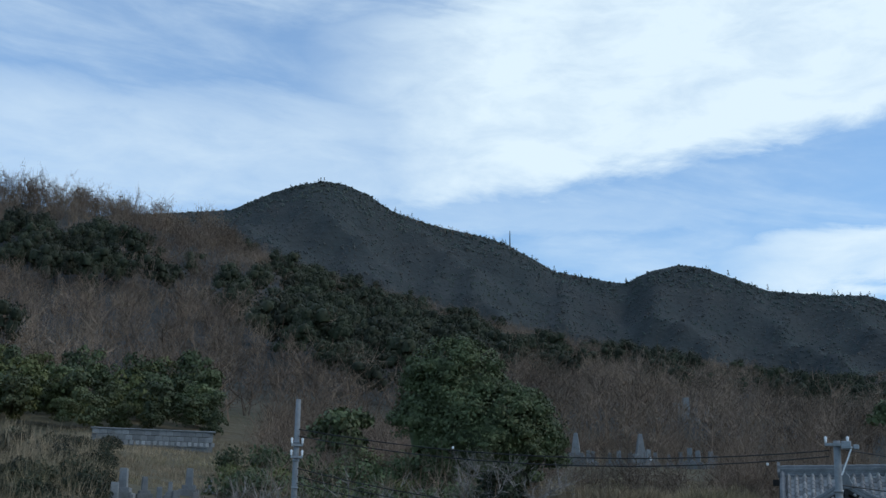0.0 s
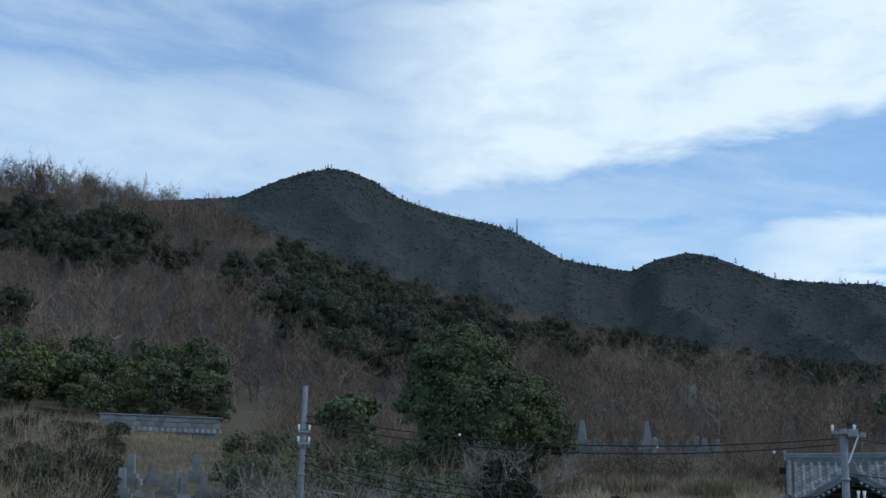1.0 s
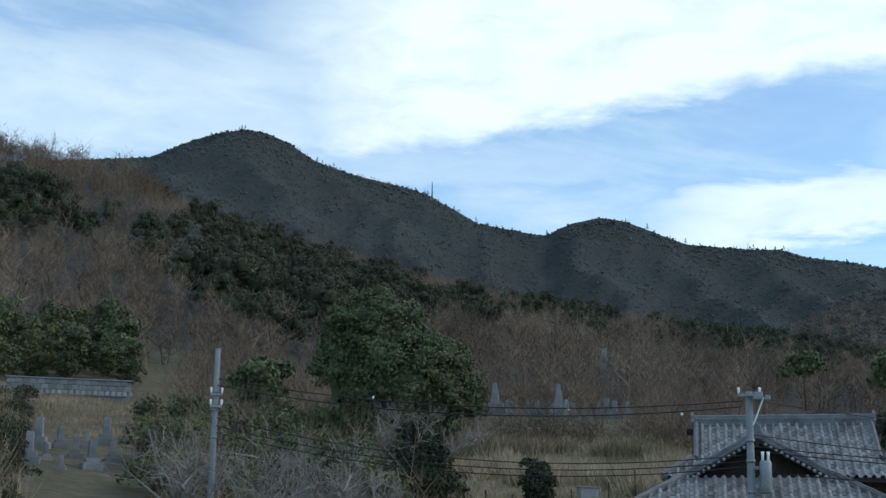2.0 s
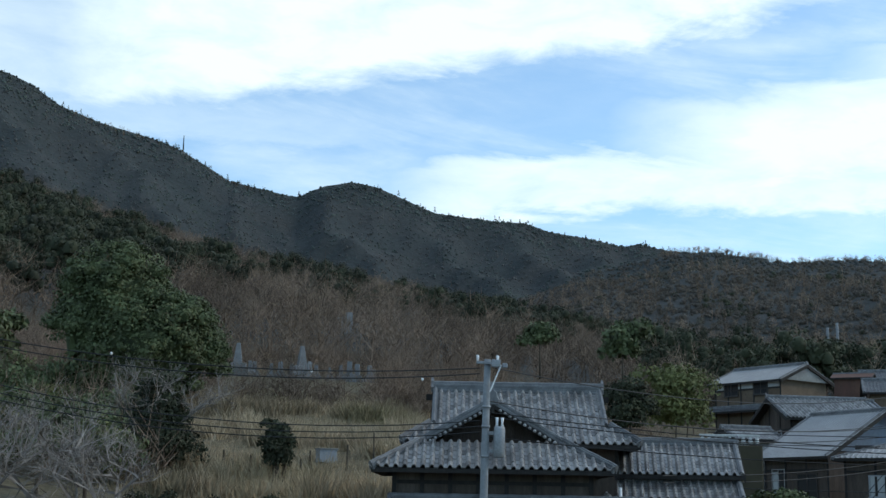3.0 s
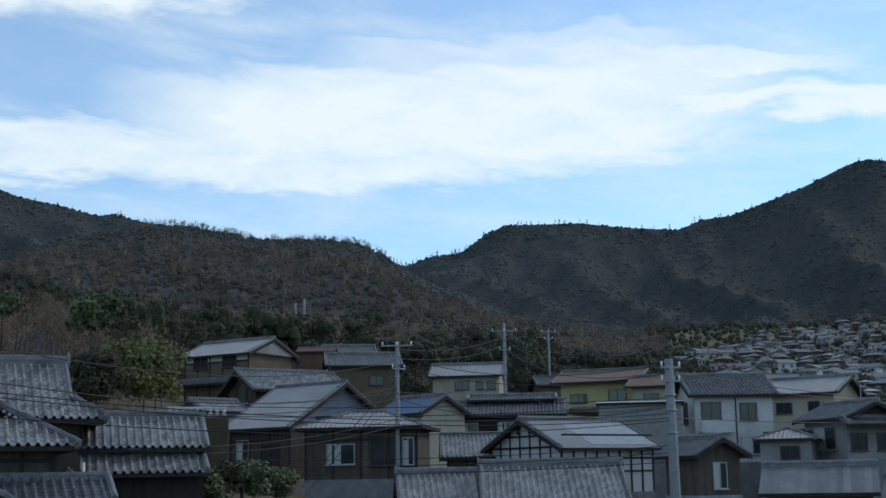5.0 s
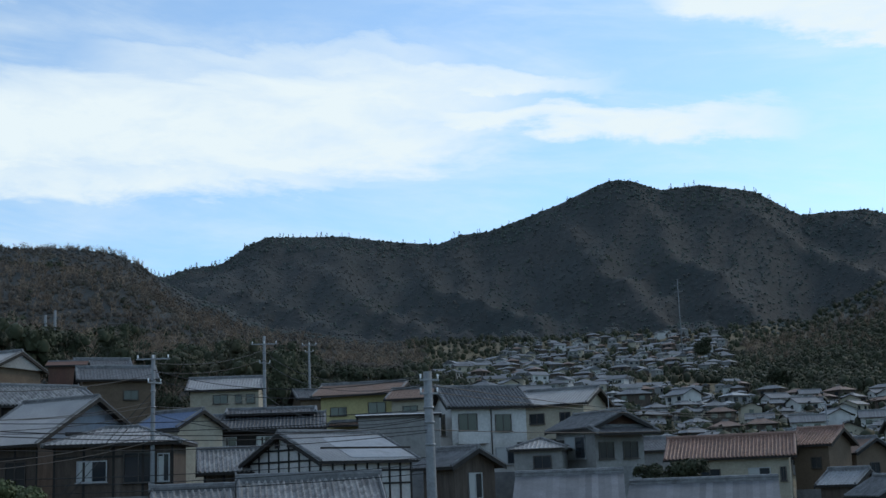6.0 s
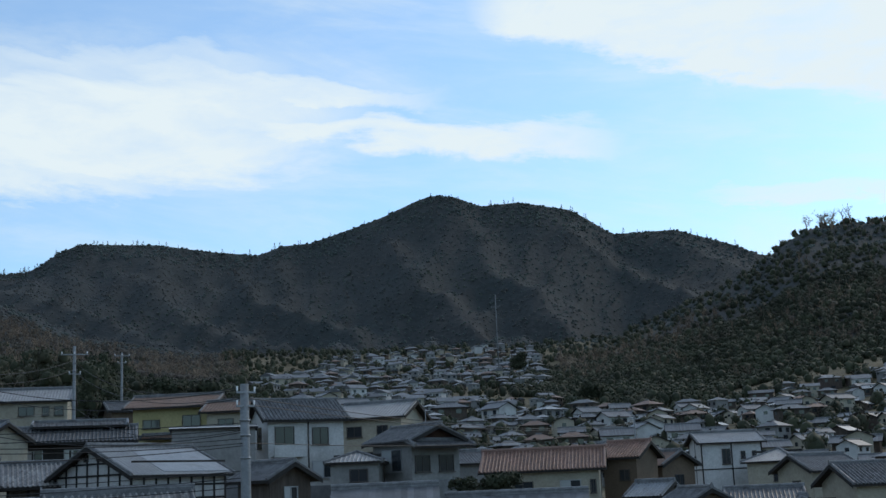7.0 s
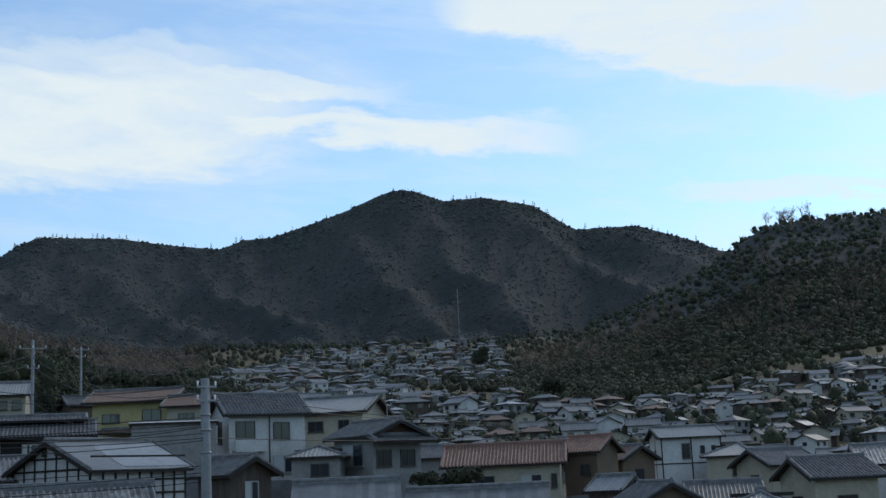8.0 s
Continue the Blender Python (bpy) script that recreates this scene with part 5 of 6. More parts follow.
# ---- the town in the valley ----
def town():
    rs = np.random.RandomState(12)
    kinds = [(6.5, 5.2, 4.6, 0.44, "hip", "tile_dark", "greywall"), (7.5, 5.6, 4.8, 0.42, "gable", "tile_dark", "cream"), (6.0, 5.0, 2.8, 0.45, "gable", "tile", "timber"), (8.5, 5.5, 5.0, 0.4, "hip", "tile_dark", "timber"),
             (7.0, 6.0, 5.0, 0.46, "gable", "tile_dark", "plaster"), (5.5, 4.5, 4.8, 0.36, "hip", "tile", "greywall"), (9.0, 5.0, 3.0, 0.42, "gable", "tile_dark", "timber"), (6.5, 5.0, 4.6, 0.42, "hip", "tile_brown", "timber")]
    first = []
    for i, (L, W, wall, pitch, kind, tile, walls) in enumerate(kinds):
        lab = "%s house with %s %s roof in the valley town" % ({"plaster": "white", "cream": "cream", "greywall": "grey", "timber": "dark timber"}[walls], {"tile_dark": "dark", "slate": "pale grey", "tile": "grey tiled", "tile_brown": "brown"}[tile], {"hip": "hipped", "gable": "gabled"}[kind])
        D, az0 = 300 + 9 * i, 51.5 + 2.2 * i
        gz = float(ground_z(np.array([az0]), np.array([D]))[0])
        p = bearing(az0, D, gz)
        h = thing("house", pose(p.x, p.y, p.z, 0, 0, -az0 + rs.uniform(-50, 50)), lab, "house", "houses of the valley town")
        body(h, L, W, 0, wall, pitch if kind == "gable" else 0, walls, down=3)
        roof(h, L, W, wall + 0.1, pitch, kind, tile, 0.6, 0, ridge=True, rh=0.25)
        for u in (-L * 0.28, L * 0.25):
            w = part("window", boxes_mesh("window", [(-0.7, -0.04, 0, 0.7, 0.02, 1.1)], M["glass"]), h, m=front(L, W, u, wall - 1.7))
        if wall > 4:
            part("window", boxes_mesh("window", [(-1.0, -0.04, 0, 1.0, 0.02, 1.6)], M["glass"]), h, m=front(L, W, 0.5, 0.6))
            part("window", boxes_mesh("window", [(-0.6, -0.04, 0, 0.6, 0.02, 1.0)], M["glass"]), h, m=front(L, W, 0, wall - 1.6, "left"))
        first.append(h)
    taken = [h.matrix_world.translation.to_2d() for h in first]
    spots = []
    for _ in range(22000):
        az0 = rs.uniform(48.5, 81)
        D = math.sqrt(rs.uniform(165 ** 2, 800 ** 2))
        lim = np.interp(az0, [48.5, 50, 53, 62.0, 63.0, 67, 70, 81], [420, 470, 740, 790, 400, 385, 400, 425])
        low = np.interp(az0, [48, 53, 58, 66, 81], [460, 330, 200, 165, 150])
        if D > lim or D < low or (57 < az0 < 64 and 440 < D < 520):
            continue
        q = bearing(az0, D).to_2d()
        if any((q - t).length < 8.2 for t in taken):
            continue
        taken.append(q)
        spots.append((D, az0, q))
        if len(spots) > 820:
            break
    spots.sort(key=lambda s: s[0])
    V, F, C = [], [], []
    for n, (D, az0, q) in enumerate(spots):
        gz = float(ground_z(np.array([az0]), np.array([D]))[0])
        m = pose(q.x, q.y, gz - 0.2, 0, 0, -az0 + rs.choice([-62, -25, 0, 12, 30, 65, 90]) + rs.uniform(-8, 8)) @ Matrix.Scale(rs.uniform(0.52, 0.88), 4)
        if n < 215:
            copy_thing(first[rs.randint(len(first))], m)
            continue
        L, W, wall, pitch, kind, tile, walls = kinds[rs.randint(len(kinds))]
        x, y, ex, ey = L / 2, W / 2, L / 2 + 0.6, W / 2 + 0.6
        rx = ex - ey if kind == "hip" else ex
        pts = [(-x, -y, -2), (x, -y, -2), (x, y, -2), (-x, y, -2), (-x, -y, wall), (x, -y, wall), (x, y, wall), (-x, y, wall),
               (-ex, -ey, wall), (ex, -ey, wall), (ex, ey, wall), (-ex, ey, wall), (-rx, 0, wall + ey * pitch), (rx, 0, wall + ey * pitch)]
        for u, z, w in ((-L * 0.28, wall - 1.7, 1.3), (L * 0.25, wall - 1.7, 1.3), (0.4, 0.5, 1.9)):
            pts += [(u - w / 2, -y - 0.03, z), (u + w / 2, -y - 0.03, z), (u + w / 2, -y - 0.03, z + 1.1), (u - w / 2, -y - 0.03, z + 1.1)]
        b = len(V)
        V += [m @ Vector(p) for p in pts]
        fs = [(0, 1, 5, 4), (1, 2, 6, 5), (2, 3, 7, 6), (3, 0, 4, 7), (8, 9, 13, 12), (10, 11, 12, 13), (9, 10, 13), (11, 8, 12), (11, 10, 9, 8), (14, 15, 16, 17), (18, 19, 20, 21), (22, 23, 24, 25)]
        F += [tuple(b + k for k in f) for f in fs]
        wi, ti = {"plaster": 0, "cream": 1, "greywall": 2, "timber": 3}[walls], {"tile_dark": 4, "slate": 5, "tile": 4, "tile_brown": 6}[tile]
        C += [wi] * 4 + [ti] * 5 + [7] * 3
    me = mesh_from("far_houses", V, F, M["plaster"])
    for k in ("cream", "greywall", "timber", "tile_dark", "slate", "tile_brown", "glass"):
        me.materials.append(M[k])
    me.polygons.foreach_set("material_index", C)
    tagged(new("far_houses", me), "crowded small houses on the far valley slope", "houses", kind="stuff")


town()


# ---- poles and wires ----
def pole(az, D, el, foot, arms, label, lean=0.0, r=0.085, drum=False, lamp=False):
    """A concrete pole whose top is seen el degrees up, with cross-arms (height below the top, turn, half length)."""
    top = rise(el, D)
    p = bearing(az, D, foot)
    H = top - foot
    t = thing("utility_pole", pose(p.x, p.y, p.z, 0, lean, -az), label, "utility pole", "poles along the lanes")
    part("shaft", tube_mesh("shaft", [(0, 0, -1), (0, 0, H * 0.5), (0, 0, H)], [r * 1.55, r * 1.25, r], M["concrete"], 12), t)
    for dz, turn, half in arms:
        a = part("cross_arm", boxes_mesh("cross_arm", [(-half, -0.16, -0.04, half, -0.085, 0.04)], M["metal"], 0.006), t, m=pose(0, 0, H - dz, 0, 0, turn))
        n = 3 if half > 0.6 else 2
        for i in range(n):
            u = -half * 0.9 + 1.8 * half * i / (n - 1)
            part("insulator", tube_mesh("insulator", [(u, -0.12, 0.04), (u, -0.12, 0.10), (u, -0.12, 0.12), (u, -0.12, 0.20), (u, -0.12, 0.24)], [0.02, 0.045, 0.03, 0.05, 0.02], M["porcelain"], 10), a)
    for dz in (1.5, 2.1, 3.0):
        part("band", tube_mesh("band", [(0, 0, H - dz), (0, 0, H - dz + 0.08)], r * 1.22 + 0.012, M["metal"], 12), t)
    if drum:
        d = part("transformer", tube_mesh("transformer", [(0.42, -0.1, H - 3.0), (0.42, -0.1, H - 2.95), (0.42, -0.1, H - 2.12), (0.42, -0.1, H - 2.05)], [0.15, 0.175, 0.175, 0.15], M["metal"], 16), t, "grey cylindrical transformer")
        for u in (0.34, 0.5):
            part("bushing", tube_mesh("bushing", [(u, -0.1, H - 2.05), (u, -0.1, H - 1.95), (u, -0.1, H - 1.78)], [0.05, 0.035, 0.05], M["porcelain"], 8), d)
        part("bracket", boxes_mesh("bracket", [(0.08, -0.05, H - 2.3, 0.25, 0.03, H - 2.2), (0.08, -0.05, H - 2.85, 0.25, 0.03, H - 2.75)], M["metal"]), d)
        part("stay", tube_mesh("stay", [(0.1, -0.12, H - 1.0), (0.42, -0.14, H - 0.18)], 0.025, M["porcelain"], 6), t)
        part("switch_box", boxes_mesh("switch_box", [(0.12, -0.2, H - 0.25, 0.4, 0.0, H - 0.02), (0.45, -0.16, H - 0.26, 0.62, 0.0, H - 0.12)], M["metal"], 0.02), t)
    return t


def wire(a, b, sag, n=14, r=0.018, name="cable"):
    """A hanging cable between two points given as (bearing, distance, degrees up)."""
    A, B = (Vector((*bearing(q[0], q[1]).to_2d(), rise(q[2], q[1]))) for q in (a, b))
    pts = [A.lerp(B, i / n) - Vector((0, 0, sag * 4 * (i / n) * (1 - i / n))) for i in range(n + 1)]
    return tagged(new(name, tube_mesh(name, pts, r, M["cable"], 5)), "thin black overhead cable between utility poles", "cable", "overhead cables")


pole(-6.55, 43, 8.2, 1.0, [(1.55, 10, 0.2), (1.95, 10, 0.2)], "slim grey concrete utility pole before the graveyard", 0.2)
pole(17.0, 39, 6.45, 0.3, [(0.12, 0, 0.34), (5.0, 4, 0.72)], "grey concrete utility pole carrying a cylindrical transformer", 1.0, 0.10, True)
pole(36.75, 74, 6.05, -2.5, [(0.25, -10, 0.95), (1.6, 40, 0.5)], "grey concrete utility pole among the houses", 0.2, 0.11)
pole(41.65, 108, 6.8, -1.0, [(0.7, 0, 1.1), (2.3, 20, 0.5)], "grey concrete utility pole behind the dark house", 0, 0.12)
pole(43.65, 150, 6.5, 4.0, [(0.4, 10, 0.9), (1.2, 0, 0.5)], "distant concrete utility pole before the wood", 0, 0.12)
pole(49.0, 52, 5.0, -2.0, [(0.35, 30, 0.45), (0.9, 20, 0.4)], "thick grey concrete utility pole with cable fittings", -0.2, 0.17)
pole(66.3, 150, 2.9, -4.0, [(0.4, 10, 0.6)], "thin far utility pole among the roofs", 0, 0.09)
pole(57.0, 96, 3.6, 0.0, [], "thin steel antenna mast beside a roof", 0, 0.03)
pole(60.4, 600, 8.6, 62.0, [(3, 0, 2.0), (6, 0, 2.4)], "far lattice-grey power pylon on the wooded slope", 0, 0.16)
pole(32.6, 300, 8.0, 28, [], "pale twin post above the wood", 0, 0.3)
pole(32.2, 300, 7.8, 28, [], "pale twin post above the wood", 0, 0.3)

# wires from the transformer pole to the graveyard side, then along the lane to the village
for k, e in enumerate((6.05, )):
    wire((16.9, 39, e), (-6.6, 43, 6.9), 0.55)
    wire((16.9, 39, e - 0.25), (-6.6, 43, 6.6), 0.6)
for e0, e1 in ((3.7, 5.2), (3.45, 4.85), (3.2, 4.55)):
    wire((16.9, 39, e0), (-6.6, 43, e1), 0.75, r=0.017)
wire((17.6, 39, 6.05), (36.7, 74, 5.2), 1.0)
wire((17.2, 39, 4.6), (36.7, 74, 4.0), 0.9)
for e0, e1 in ((4.1, 2.6), (3.9, 2.4), (3.0, 2.3)):
    wire((17.1, 39, e0), (49.0, 52, e1), 0.6, r=0.016)
for e0, e1 in ((3.6, 4.5), (3.0, 4.2), (1.4, 3.3), (1.1, 3.0)):
    wire((25.0, 47, e0), (36.75, 74, e1 - 0.7), 0.4)
for e0, e1 in ((3.3, 3.3), (2.85, 3.0), (0.95, 1.2), (0.65, 0.9), (0.35, 0.5)):
    wire((27.0, 58, e0), (49.0, 52, e1), 0.25, r=0.017)
for e in (5.7, 5.3, 3.8):
    wire((36.75, 74, e), (41.65, 108, e + 0.5), 0.5)
    wire((36.75, 74, e - 0.3), (49.0, 52, e - 0.9), 0.8)
    wire((41.65, 108, e + 0.4), (49.0, 52, e - 0.8), 1.2)
for e in (4.4, 4.1, 2.4):
    wire((49.0, 52, e), (66.3, 150, 2.6), 1.0)
wire((36.75, 74, 4.4), (32.5, 70, -0.4), -0.05, r=0.02, name="stay_wire")
wire((36.75, 74, 4.0), (32.9, 70, -0.4), -0.05, r=0.02, name="stay_wire")
for az0, D, e in ((0.5, 42, 6.2), (9.3, 40.5, 5.75), (14.3, 39, 5.5)):
    p = bearing(az0, D, rise(e, D))
    bm = bmesh.new()
    bmesh.ops.create_uvsphere(bm, u_segments=14, v_segments=10, radius=0.042)
    for v in bm.verts:
        v.co.z *= 1.15
    me = bpy.data.meshes.new("cable_marker")
    bm.to_mesh(me)
    bm.free()
    me.materials.append(M["porcelain"])
    me.shade_smooth()
    ob = tagged(new("cable_marker", me), "small white round marker hanging on the cable", "cable marker", "cable markers")
    ob.location = p

# mast on the ridge
D = 1490
p = bearing(3.05, D, rise(15.1, D))
mast = thing("radio_mast", pose(p.x, p.y, p.z), "dark slender radio mast on the mountain ridge", "radio mast")
part("mast", tube_mesh("mast", [(0, 0, -4), (0, 0, 12), (0, 0, 24)], [1.0, 0.7, 0.4], M["cable"], 6), mast)
part("cabin", boxes_mesh("cabin", [(-2.2, -2, -4, 2.2, 2, 3.5)], M["greywall"], 0.1), mast)


# ---- graves and garden walls ----
def gravestone(az, D, h, turn, label="grey granite gravestone on stepped plinth", kind=0, z=None):
    gz = float(ground_z(np.array([az]), np.array([float(D)]))[0]) if z is None else z
    p = bearing(az, D, gz - 0.05)
    t = thing("gravestone", pose(p.x, p.y, p.z, 0, 0, -az + turn), label, "gravestone", "gravestones")
    w = h * 0.16
    part("plinth", boxes_mesh("plinth", [(-w * 2.2, -w * 2.2, -0.4, w * 2.2, w * 2.2, h * 0.22), (-w * 1.55, -w * 1.55, h * 0.22, w * 1.55, w * 1.55, h * 0.38)], M["granite"], 0.015), t)
    bm = bmesh.new()
    bmesh.ops.create_cube(bm, size=1, matrix=Matrix.Translation((0, 0, h * 0.69)) @ Matrix.Diagonal((w * 1.7, w * 1.7, h * 0.62, 1)))
    top = [v for v in bm.verts if v.co.z > h * 0.9]
    for v in top:
        v.co.x *= 0.86 if not kind else 0.4
        v.co.y *= 0.86 if not kind else 0.4
    bmesh.ops.bevel(bm, geom=bm.edges[:], offset=0.02, segments=1, affect="EDGES")
    me = bpy.data.meshes.new("stele")
    bm.to_mesh(me)
    bm.free()
    me.materials.append(M["granite"])
    part("stele", me, t)
    return t


for az0, D, h0 in ((-13.9, 68, 1.6), (-13.0, 69, 1.15), (-11.1, 72, 1.5), (-14.25, 63, 1.5), (-11.65, 63, 1.4), (-8.2, 70, 1.1), (-8.6, 66, 1.2), (-15.0, 62, 0.9), (-12.9, 62, 0.7), (-10.2, 74, 0.8), (-12.35, 66, 1.1), (-13.55, 64.5, 0.8), (-11.9, 70, 0.9), (-9.4, 71, 0.9), (-14.7, 66, 1.0), (-10.8, 66, 1.0)):
    gravestone(az0, D, h0, random.uniform(-12, 12))
for az0, D, h0, k in ((6.0, 112, 2.0, 1), (6.55, 112, 1.1, 0), (6.75, 113, 1.0, 0), (8.85, 113, 2.0, 1), (8.4, 112, 1.0, 0), (9.2, 112, 1.3, 0), (9.5, 113, 1.0, 0), (10.1, 112, 0.9, 0), (10.6, 113, 1.1, 0), (11.0, 112, 1.5, 0), (11.35, 112, 1.3, 0), (11.9, 113, 1.2, 0), (12.1, 112, 0.9, 0),
                      (10.5, 172, 2.0, 0), (10.9, 174, 2.6, 0), (11.3, 173, 1.9, 0), (11.8, 175, 1.6, 0), (-3.1, 92, 0.9, 0), (-2.8, 92, 0.8, 0), (7.5, 113, 0.9, 0), (7.9, 113, 1.1, 0)):
    gravestone(az0, D, h0 + (0.9 if h0 >= 2.0 else 0.3), random.uniform(-15, 15), "weathered pale gravestone among winter scrub", k)


def stone_wall(az0, az1, D, h, label, block=0.42, rows=3, lift=0.0):
    """A retaining wall of squared blocks, laid row by row on the slope."""
    a, b = bearing(az0, D), bearing(az1, D)
    L = (b - a).length
    gz = float(min(ground_z(np.array([az0, az1]), np.array([float(D), float(D)])))) + lift
    ang = math.degrees(math.atan2(b.y - a.y, b.x - a.x))
    wl = thing("stone_wall", pose(a.x, a.y, gz, 0, 0, ang), label, "wall", "", "structure")
    part("core", boxes_mesh("core", [(0, 0.06, -1, L, 0.5, h - 0.03)], M["granite"]), wl)
    bh = h / rows
    me = boxes_mesh("block", [(0.012, -0.05, 0.012, block - 0.012, 0.12, bh - 0.012)], M["granite"], 0.02)
    for r_ in range(rows):
        n = int(L / block)
        for i in range(n):
            part("block", me, wl, m=pose(i * block + (block / 2 if r_ % 2 else 0), random.uniform(-0.015, 0.015), r_ * bh))
    part("coping", boxes_mesh("coping", [(-0.1, -0.12, h, L + 0.2, 0.5, h + 0.1)], M["granite"], 0.02), wl)
    return wl


stone_wall(-15.4, -10.2, 100, 1.2, "low grey stone retaining wall behind the graveyard", 0.55, 3, 0.4)
fence = thing("fence", pose(*bearing(-14.2, 96, float(ground_z(np.array([-14.2]), np.array([96.0]))[0]) + 0.45), 0, 0, 12), "low white picket edging beside the dry field", "fence")
me = boxes_mesh("picket", [(-0.12, -0.03, 0, 0.12, 0.03, 0.28)], M["stone"], 0.01)
for i in range(17):
    part("picket", me, fence, m=pose(i * 0.42, 0, 0))


# ---- single trees and scrub ----
def tree(name, az, D, label, crown, mat, trunk, category="tree", z=None):
    """A tree of its own: trunk of tubes (list of point lists with radii) and a crown of arrays."""
    gz = float(ground_z(np.array([az]), np.array([float(D)]))[0]) if z is None else z
    p = bearing(az, D, gz)
    t = thing(name, pose(p.x, p.y, p.z, 0, 0, -az), label, category)
    for pts, rad in trunk:
        part("trunk", tube_mesh("trunk", pts, rad, M["bark"], 7), t)
    for nm, (V, T), mm in crown:
        rr = np.random.RandomState(len(V))
        tv = np.repeat(np.clip(0.5 + 0.22 * wave(V[::3, 0] * 3, V[::3, 2] * 3, 2.0, 4) + rr.normal(size=len(V) // 3) * 0.15, 0, 1), 3)
        part(nm, big_mesh(nm, V, T, M[mm], tv), t)
    return t


def round_crown():
    """The great camphor-like tree: a narrow dome over a broad lower tier that swells to one side, all of billowing lumps."""
    rs = np.random.RandomState(8)
    big = [(-1.2, 0.4, 6.9, 3.5, 3.2, 3.2), (1.3, -1.2, 3.4, 4.5, 3.6, 3.6), (-2.6, 0.0, 4.6, 2.5, 2.6, 3.4), (3.0, -0.8, 2.6, 2.7, 2.8, 2.5), (-0.8, 0.2, 1.4, 4.2, 3.0, 2.0)]
    share = np.array([0.3, 0.34, 0.14, 0.14, 0.08])
    L = []
    for i in range(190):
        b = big[rs.choice(5, p=share)]
        d = rs.normal(size=3)
        d /= np.linalg.norm(d)
        d[1] = -abs(d[1]) if rs.uniform() < 0.75 else d[1]
        s = rs.uniform(0.45, 0.95)
        L.append((b[0] + d[0] * b[3] * 0.88, b[1] + d[1] * b[4] * 0.88, max(0.3, b[2] + d[2] * b[5] * 0.88), s, s, s * 0.72))
    L += big
    cores = [dome(rs, (b[0], b[1], b[2]), b[3] * 0.64, b[5] * 0.66, 12) for b in big] + [dome(rs, l[:3], l[3] * 0.6, l[5] * 0.6) for l in L[:190]]
    V, T = crown_cards(rs, L, 64000, 0.13, 0.5)
    C, F = merged(cores)
    flat = C[F].reshape(-1, 3)
    return np.concatenate([V, flat]), np.arange(len(V) + len(flat)).reshape(-1, 3)


tree("evergreen_tree", 1.35, 80, "great round evergreen tree with dense billowing crown", [("crown", round_crown(), "leaf")], "leaf",
     [([(0, 0, -1), (0.1, 0, 2), (0.2, 0, 5)], [0.45, 0.38, 0.2]), ([(0.1, 0, 1.5), (1.6, 0, 4.5)], [0.25, 0.1]), ([(0.1, 0, 1.8), (-1.6, 0, 5)], [0.25, 0.1])], z=rise(4.1, 80))


def ivy(seed, h, r, n, size, zlo=0.0):
    rs = np.random.RandomState(seed)
    L = []
    for i in range(16):
        z = rs.uniform(zlo, h)
        q = r * (0.55 + 0.45 * math.sin(math.pi * min(1, (z + 0.3) / h)))
        L.append((rs.normal() * r * 0.25, rs.normal() * r * 0.25, z, q * 0.7, q * 0.7, q * 0.6))
    return crown_cards(rs, L, n, size, 0.7)


def big_bare(seed, h, spread, n, w):
    """A larger leafless crown of crooked limbs."""
    rs = np.random.RandomState(seed)
    S, Dn, Ln, Wd = [], [], [], []

    def limb(p, d, l, w_, k):
        d = d / np.linalg.norm(d)
        S.append(p), Dn.append(d), Ln.append(l * 1.25), Wd.append(w_)
        if k == 0:
            return
        for _ in range(n):
            t = rs.uniform(0.35, 1.0)
            d2 = d + rs.normal(size=3) * spread
            d2[2] += 0.25
            limb(p + d * l * t, d2, l * rs.uniform(0.5, 0.8), w_ * 0.6, k - 1)
    for s in range(3):
        limb(np.array([rs.normal() * 0.2, rs.normal() * 0.2, -0.2]), np.array([rs.normal() * 0.5, rs.normal() * 0.5, 1.0]), h * 0.42, w, 4)
    return sticks(rs, np.array(S), np.array(Dn), np.array(Ln), np.array(Wd))


tree("ivy_tree", 3.1, 56, "half-bare tree wrapped in dark ivy", [("ivy", ivy(3, 4.4, 1.75, 11000, 0.12, 0.6), "leaf_dark"), ("twig_mass", tuple(a if i else a + np.array([-0.4, -0.6, 2.0]) for i, a in enumerate(big_bare(5, 4.8, 0.75, 4, 0.07))), "grey_twig")], "leaf",
     [([(-0.1, 0, -1.5), (0, 0, 1.5), (0.2, 0, 3.4)], [0.25, 0.2, 0.08])], z=rise(0.7, 56))
tree("ivy_stump", 7.9, 55, "short pollarded trunk smothered in dark ivy", [("ivy", ivy(6, 2.6, 0.85, 4200, 0.11, 1.0), "leaf_dark")], "leaf",
     [([(-0.05, 0, -1), (0, 0, 2.2)], [0.16, 0.14]), ([(0.35, 0, -1), (0.32, 0, 1.6)], [0.08, 0.07])], z=rise(0.6, 55))
tree("bare_tree", 7.4, 82, "small crooked leafless tree on the field's edge", [("twig_mass", big_bare(9, 3.4, 0.6, 3, 0.06), "twig")], "twig", [([(0, 0, -0.5), (0.1, 0, 1.2)], [0.12, 0.08])], z=rise(3.3, 82))
for az0, D, e, s in ((-8.6, 46, 0.0, 31), (-6.2, 44, -0.2, 35), (-4.4, 44, -0.3, 32), (-2.2, 46, 0.0, 33), (-0.2, 47, -0.3, 36), (1.0, 46, -0.8, 34)):
    tree("bare_shrub", az0, D, "spreading leafless grey shrub with tangled twigs", [("twig_mass", big_bare(s, 5.0, 0.85, 4, 0.085), "grey_twig")], "twig", [([(0, 0, -1.5), (0, 0, 0.6)], [0.1, 0.07])], z=rise(e, D))
